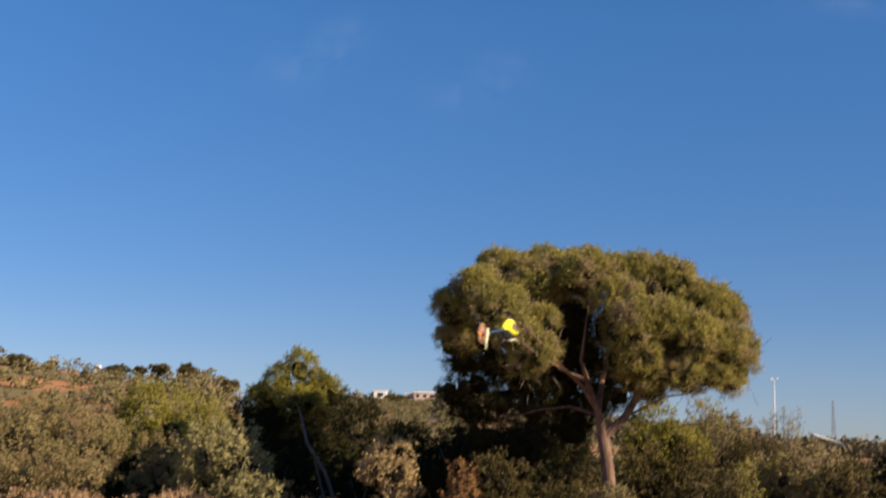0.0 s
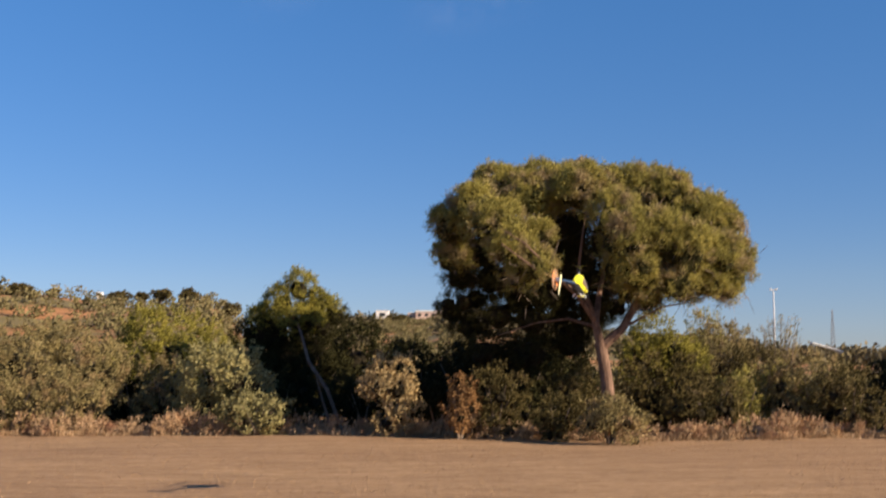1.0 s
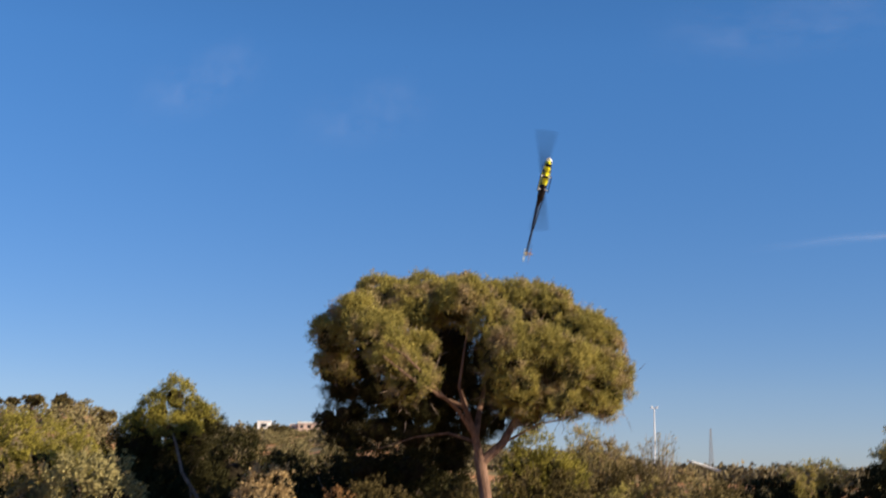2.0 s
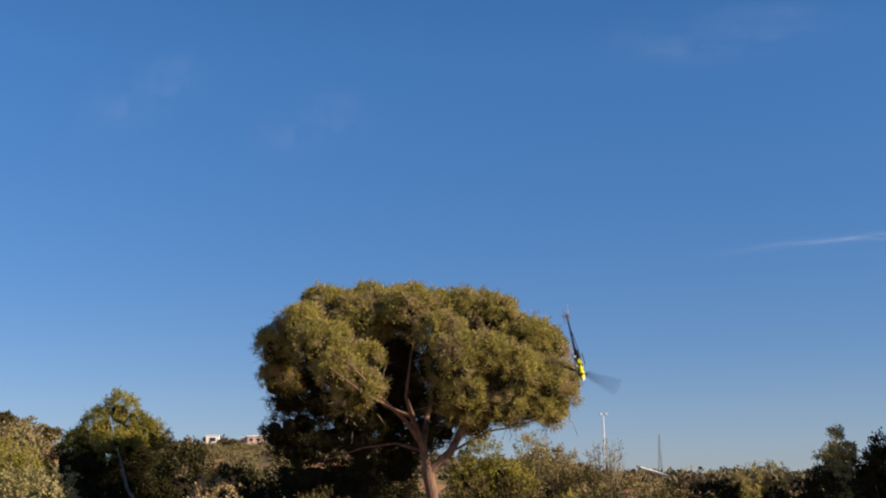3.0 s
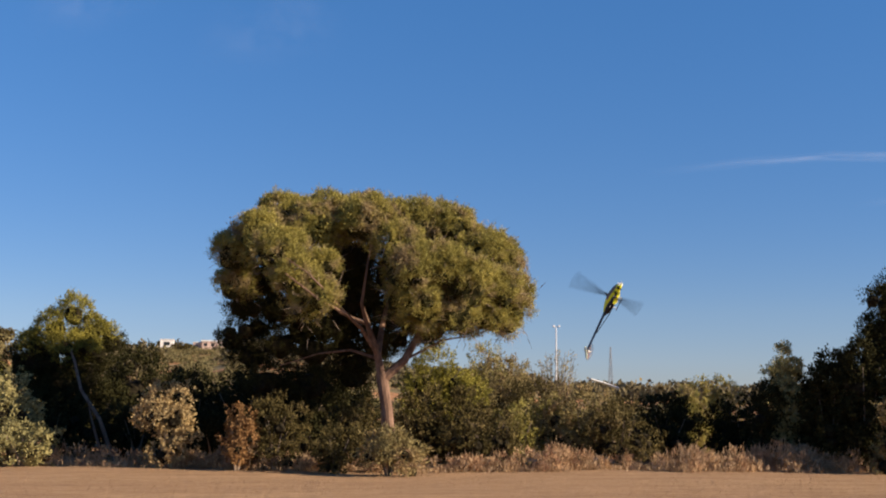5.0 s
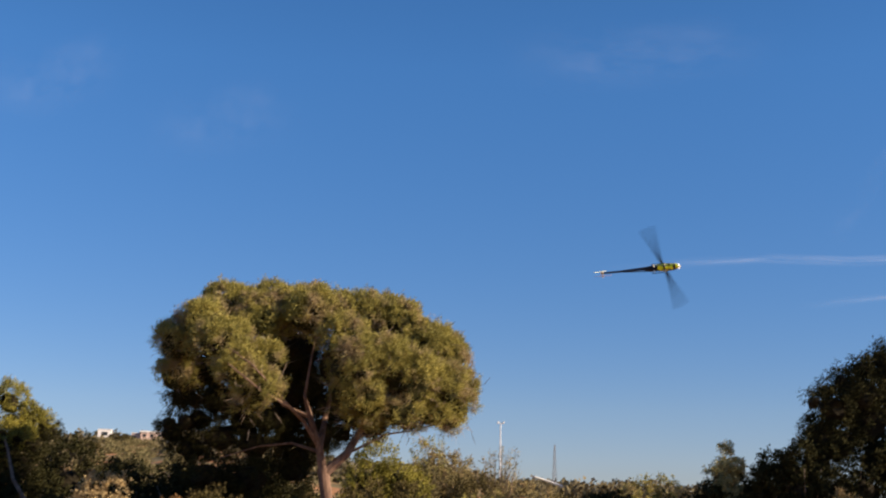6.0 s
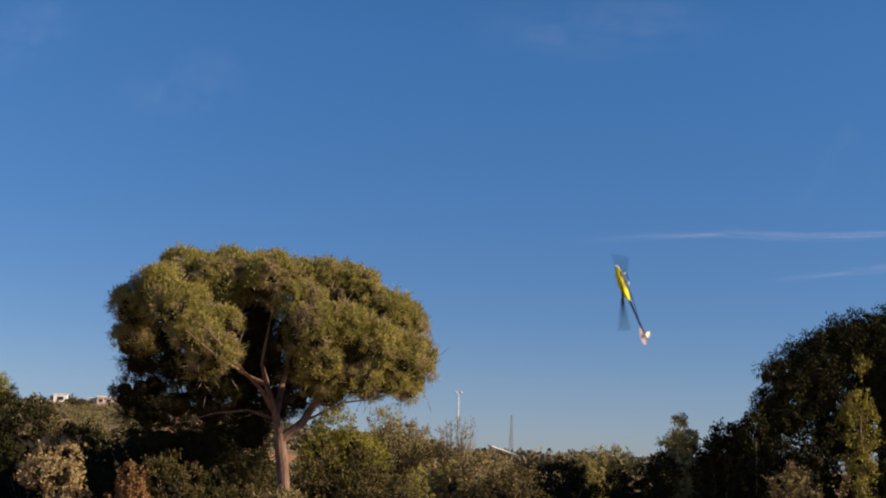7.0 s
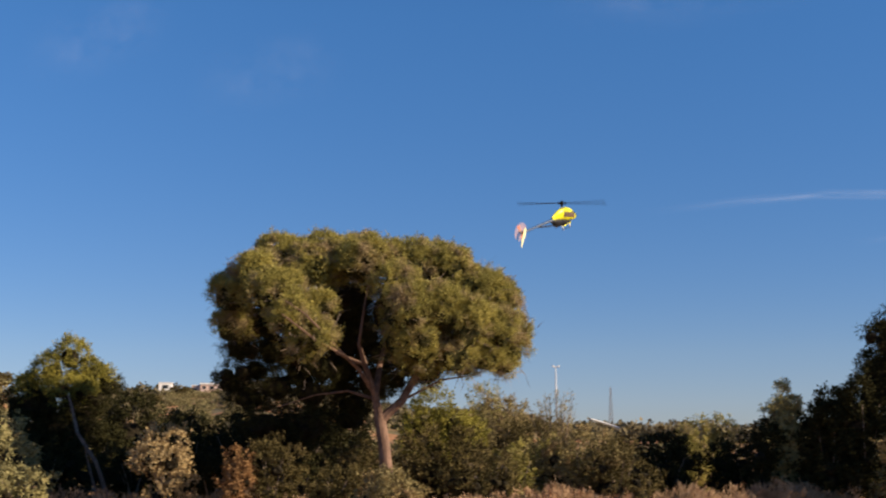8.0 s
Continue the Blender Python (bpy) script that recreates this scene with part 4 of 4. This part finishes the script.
def build_helicopter():
    heli = empty("model_helicopter", pose(0, 0, 0))
    tagged(heli, "fluorescent yellow model helicopter with black boom, in flight", "helicopter")
    bm = bmesh.new()
    hull(bm, CANOPY)
    canopy = part("canopy", bm, YELLOW, heli, "fluorescent yellow canopy")
    for a in (math.radians(-22), math.radians(157)):
        bm = bmesh.new()
        hull(bm, [c_ for c_ in CANOPY if -0.1 < c_[0] < 0.24], 6, a, a + math.radians(45), 0.003)
        part("side_print", bm, GREY_PRINT, canopy, "brown-grey printed window shape")
        bm = bmesh.new()
        hull(bm, [c_ for c_ in CANOPY if 0.1 < c_[0] < 0.3], 4, a - math.radians(22), a - math.radians(4), 0.004)
        part("side_stripe", bm, BLACK, canopy, "black printed stripe")
    bm = bmesh.new()
    hull(bm, [(0.328, 0.006, -0.062, 0.008), (0.312, 0.016, -0.06, 0.018), (0.286, 0.043, -0.055, 0.045)], 12)
    part("nose_cap", bm, WHITE_GLOSS, canopy, "white nose tip")
    # belly: frames, battery tray and dark openings
    bm = bmesh.new()
    hull(bm, [(0.16, 0.026, -0.118, 0.014), (0.1, 0.04, -0.11, 0.035), (0.0, 0.046, -0.09, 0.06), (-0.16, 0.048, -0.055, 0.08), (-0.22, 0.044, -0.045, 0.07), (-0.28, 0.024, -0.02, 0.036), (-0.35, 0.015, 0.004, 0.018)], 12)
    part("main_frame", bm, BLACK, heli, "carbon black frame under the canopy")
    for i in (2, 3):
        bm = bmesh.new()
        x, w, zc, h = CANOPY[i]
        hull(bm, [(x + 0.02, w * 0.93, zc - 0.006, h * 0.94), (x, w, zc, h), (x - 0.02, w * 1.02, zc + 0.006, h * 1.02)], 8, math.radians(215), math.radians(325), 0.005)
        part("belly_band", bm, BLACK, canopy, "black printed band")
    for x, w in ((0.14, 0.045), (0.02, 0.065)):
        bm = bmesh.new()
        hull(bm, [(x + 0.045, w * 0.4, -0.14, 0.008), (x, w * 0.6, -0.152, 0.014), (x - 0.045, w * 0.4, -0.148, 0.008)], 12)
        part("belly_panel", bm, YELLOW, heli, "yellow belly panel")
    # landing gear
    for sgn in (1, -1):
        bm = bmesh.new()
        tube(bm, [(0.11, 0.07 * sgn, -0.165), (0.1, 0.07 * sgn, -0.178), (-0.1, 0.07 * sgn, -0.178), (-0.12, 0.07 * sgn, -0.172)], [0.004, 0.006, 0.006, 0.004], 8)
        part("skid", bm, BLACK, heli)
        for x in (0.09, -0.09):
            bm = bmesh.new()
            tube(bm, [(x, 0.025 * sgn, -0.125), (x, 0.05 * sgn, -0.14), (x, 0.069 * sgn, -0.174)], [0.009, 0.009, 0.007], 6)
            part("skid_strut", bm, WHITE_GLOSS, heli)
    # boom and tail
    bm = bmesh.new()
    tube(bm, [(-0.26, 0, 0.01), (-0.6, 0, 0.005), (-1.0, 0, 0)], [0.021, 0.0185, 0.0165], 12)
    part("tail_boom", bm, BOOM_BLUE, heli, "dark carbon tail boom")
    for sgn in (1, -1):
        bm = bmesh.new()
        tube(bm, [(-0.2, 0.035 * sgn, -0.1), (-0.66, 0.014 * sgn, -0.012)], [0.006, 0.006], 6)
        part("boom_strut", bm, BLACK, heli)
    bm = bmesh.new()
    box(bm, -1.01, 0, 0, 0.06, 0.04, 0.05)
    bmesh.ops.bevel(bm, geom=bm.edges[:], offset=0.008, segments=2, affect="EDGES")
    part("tail_gearbox", bm, SILVER, heli)
    bm = bmesh.new()
    outline = [(-0.965, 0.06), (-1.0, 0.075), (-1.03, 0.05), (-1.045, -0.02), (-1.075, -0.1), (-1.085, -0.2), (-1.065, -0.21), (-1.03, -0.12), (-0.985, -0.05)]
    f = bm.faces.new([bm.verts.new((x, -0.032, z)) for x, z in outline])
    ex = bmesh.ops.extrude_face_region(bm, geom=[f])
    bmesh.ops.translate(bm, verts=[v for v in ex["geom"] if isinstance(v, bmesh.types.BMVert)], vec=(0, 0.006, 0))
    bmesh.ops.recalc_face_normals(bm, faces=bm.faces[:])
    part("tail_fin", bm, PALE_YELLOW, heli, "pale yellow tail fin pointing down")
    tail = new("tail_rotor")
    tail.parent = heli
    bm = bmesh.new()
    tube(bm, [(0, 0, -0.03), (0, 0, 0.02)], [0.012, 0.014], 10)
    part("tail_hub", bm, SILVER, tail)
    for a in (0, 180):
        bm = bmesh.new()
        blade(bm, 0.02, 0.145, 0.03, 0.003, 0.7)
        bmesh.ops.rotate(bm, verts=bm.verts[:], cent=(0, 0, 0), matrix=Matrix.Rotation(radians(a), 3, "Z"))
        part("tail_blade", bm, ORANGE, tail, "orange and white tail rotor blade")
    bm = bmesh.new()
    bmesh.ops.create_circle(bm, cap_ends=True, segments=40, radius=0.143)
    part("blade_whirl", bm, WHIRL, tail, "orange-pink blur of the whirling blades")
    # mast and main rotor
    bm = bmesh.new()
    tube(bm, [(-0.05, 0, 0.1), (-0.05, 0, 0.225)], [0.012, 0.009], 10)
    part("rotor_mast", bm, SILVER, heli)
    rotor = new("main_rotor")
    rotor.parent = heli
    bm = bmesh.new()
    box(bm, 0, 0, 0, 0.15, 0.035, 0.03)
    bmesh.ops.bevel(bm, geom=bm.edges[:], offset=0.008, segments=2, affect="EDGES")
    tube(bm, [(0, 0, -0.05), (0, 0, 0.035)], [0.018, 0.02], 10)
    part("rotor_head", bm, BLACK, rotor, "black rotor head with grips")
    for a in (0, 180):
        bm = bmesh.new()
        blade(bm, 0.06, 0.69, 0.052, 0.005, 0.75)
        bmesh.ops.rotate(bm, verts=bm.verts[:], cent=(0, 0, 0), matrix=Matrix.Rotation(radians(a), 3, "Z"))
        part("rotor_blade", bm, BLACK, rotor, "long black carbon rotor blade")
    for ob in heli.children_recursive:
        if ob.data:
            ob.data.transform(Matrix.Scale(SIZE, 4))
    return heli, rotor, tail


heli, main_rotor, tail_rotor = build_helicopter()
HELI_ROWS = [
    (0, 0.655, 15.193, 3.267, 2.2, -8.5, 68.3),
    (0.1, 0.821, 15.184, 3.133, 2.2, -10.5, 68.5),
    (0.2, 0.872, 15.209, 2.988, 2.1, -9.6, 68.8),
    (0.3, 0.974, 15.234, 2.755, 2.0, -8.4, 68.0),
    (0.4, 1.100, 15.235, 2.601, 1.9, -9.1, 67.5),
    (0.5, 1.225, 15.229, 2.618, 1.8, -7.8, 68.0),
    (0.6, 1.317, 15.227, 2.610, 2.2, -6.2, 67.8),
    (0.7, 1.405, 15.233, 2.602, 2.7, -5.6, 67.6),
    (0.8, 1.534, 15.241, 2.570, 2.6, -5.2, 67.2),
    (0.9, 1.567, 15.224, 2.625, 2.5, -1.3, 66.8),
    (1, 1.609, 15.204, 2.705, 2.3, 0.8, 67.6),
    (1.1, 1.627, 15.205, 2.613, 2.8, 1.1, 66.7),
    (1.2, 1.729, 15.172, 2.742, 3.2, 1.2, 65.8),
    (1.3, 1.770, 15.135, 2.904, 2.7, 2.6, 69.2),
    (1.4, 1.607, 13.368, 3.017, -4.3, 4.5, 76.7),
    (1.5, 1.681, 13.669, 3.448, 5.6, 11.8, 88.2),
    (1.6, 1.773, 13.958, 3.921, 55.2, 9.1, 110.1),
    (1.7, 1.881, 14.242, 4.385, 84.1, -6.6, 138.6),
    (1.8, 1.897, 13.458, 4.693, -107.3, -149.5, 12.8),
    (1.9, 2.261, 14.064, 5.130, 30.4, -53.1, -123.4),
    (2, 2.470, 13.787, 5.200, -25.3, -61.9, -70.4),
    (2.1, 2.749, 13.959, 5.292, -44.7, -43.7, -54.3),
    (2.2, 3.002, 14.215, 5.251, -61.2, -25.4, -41.7),
    (2.55, 3.518, 15.279, 4.452, -78.9, 6.5, -14.1),
    (2.9, 4.073, 16.307, 3.687, -130.2, 62.7, -46.5),
    (3.3, 4.678, 17.432, 2.784, -7.4, 148.5, 49.1),
    (3.4, 4.573, 17.456, 2.828, -2.8, 149.5, 75.5),
    (3.5, 4.435, 17.490, 2.931, -5.5, 136.3, 104.3),
    (3.6, 4.425, 17.498, 3.073, 171.3, 42.3, -40.3),
    (3.7, 4.460, 17.481, 3.270, 178.0, 37.9, -28.3),
    (3.8, 4.565, 17.444, 3.336, -146.2, 28.0, -40.1),
    (3.9, 4.693, 17.372, 3.486, -150.8, 18.4, -49.8),
    (4, 4.769, 17.309, 3.646, -132.5, 4.1, -67.0),
    (4.1, 4.898, 17.241, 3.756, -46.0, -13.6, -73.8),
    (4.2, 5.045, 17.185, 3.734, -27.6, -35.3, -76.9),
    (4.3, 5.142, 17.159, 3.610, -1.6, -45.4, -82.3),
    (4.4, 5.180, 17.147, 3.438, 7.0, -48.5, -87.3),
    (4.5, 5.254, 17.143, 3.184, 0.0, -56.9, -79.5),
    (4.6, 5.277, 17.167, 2.768, 1.5, -54.1, -83.7),
    (4.7, 5.253, 17.180, 2.565, 2.2, -45.5, -84.5),
    (5.1, 5.622, 16.804, 3.421, -39.0, -57.9, -46.2),
    (5.45, 5.949, 16.463, 4.158, -70.1, -53.1, -23.0),
    (5.8, 6.253, 16.128, 4.896, -50.8, -38.2, -55.9),
    (5.9, 6.461, 15.901, 4.915, -67.9, -21.8, -40.1),
    (6, 6.757, 15.962, 4.926, -76.2, -1.2, -41.9),
    (6.1, 6.972, 15.916, 4.839, -85.9, 16.8, -40.7),
    (6.2, 7.173, 15.889, 4.668, -98.2, 31.6, -47.7),
    (6.3, 7.333, 15.885, 4.389, -121.4, 43.2, -64.7),
    (6.4, 7.483, 15.868, 4.146, 16.6, 132.8, 91.7),
    (6.5, 7.742, 16.276, 4.073, -5.3, 135.4, 70.0),
    (6.6, 7.722, 16.297, 3.932, -4.2, 148.1, 48.0),
    (6.7, 7.647, 16.328, 3.842, -5.5, 167.3, 36.8),
    (6.8, 7.490, 16.357, 3.883, -5.5, -174.0, 28.7),
    (6.9, 7.056, 15.962, 4.021, -5.4, -152.7, 26.3),
    (7, 6.810, 15.974, 4.310, 20.5, -131.7, 34.2),
    (7.1, 6.448, 15.486, 4.512, -5.2, -111.9, 53.9),
    (7.2, 6.209, 15.252, 4.672, 36.5, -78.0, 14.0),
    (7.3, 6.198, 15.757, 4.861, 51.4, -68.1, 0.8),
    (7.4, 5.822, 15.238, 4.793, 52.1, -63.6, -3.7),
    (7.5, 5.850, 15.856, 4.878, 37.5, -54.6, 13.2),
    (7.6, 5.686, 15.926, 4.841, 32.0, -48.9, 17.0),
    (7.7, 5.442, 16.026, 4.730, 27.4, -36.4, 31.5),
    (7.8, 5.165, 16.114, 4.669, 23.9, -28.9, 35.0),
    (7.9, 4.926, 16.187, 4.655, 21.4, -24.4, 33.4),
    (8, 4.654, 16.237, 4.756, 19.9, -21.5, 34.0),
]


ROTOR_TURNS = [(0, 40), (2, 4672), (3.5, 8116), (4, 9212), (4.5, 10282), (6, 13752), (6.5, 14876), (7, 16002), (7.5, 17172), (8, 18314)]


def motions():
    walk(heli, [(t, pose(x, y, z, rx, ry, rz)) for t, x, y, z, rx, ry, rz in HELI_ROWS])
    spin = np.interp([i / FPS for i in range(8 * FPS + 1)], [t for t, a in ROTOR_TURNS], [a for t, a in ROTOR_TURNS])
    walk(main_rotor, [(i / FPS, pose(-0.05 * SIZE, 0, 0.225 * SIZE, 0, 0, a)) for i, a in enumerate(spin)])
    walk(tail_rotor, [(i / FPS, pose(-1.01 * SIZE, 0.045 * SIZE, 0, 90, 0, 0) @ pose(0, 0, 0, 0, 0, 83 * i)) for i in range(8 * FPS + 1)])


motions()
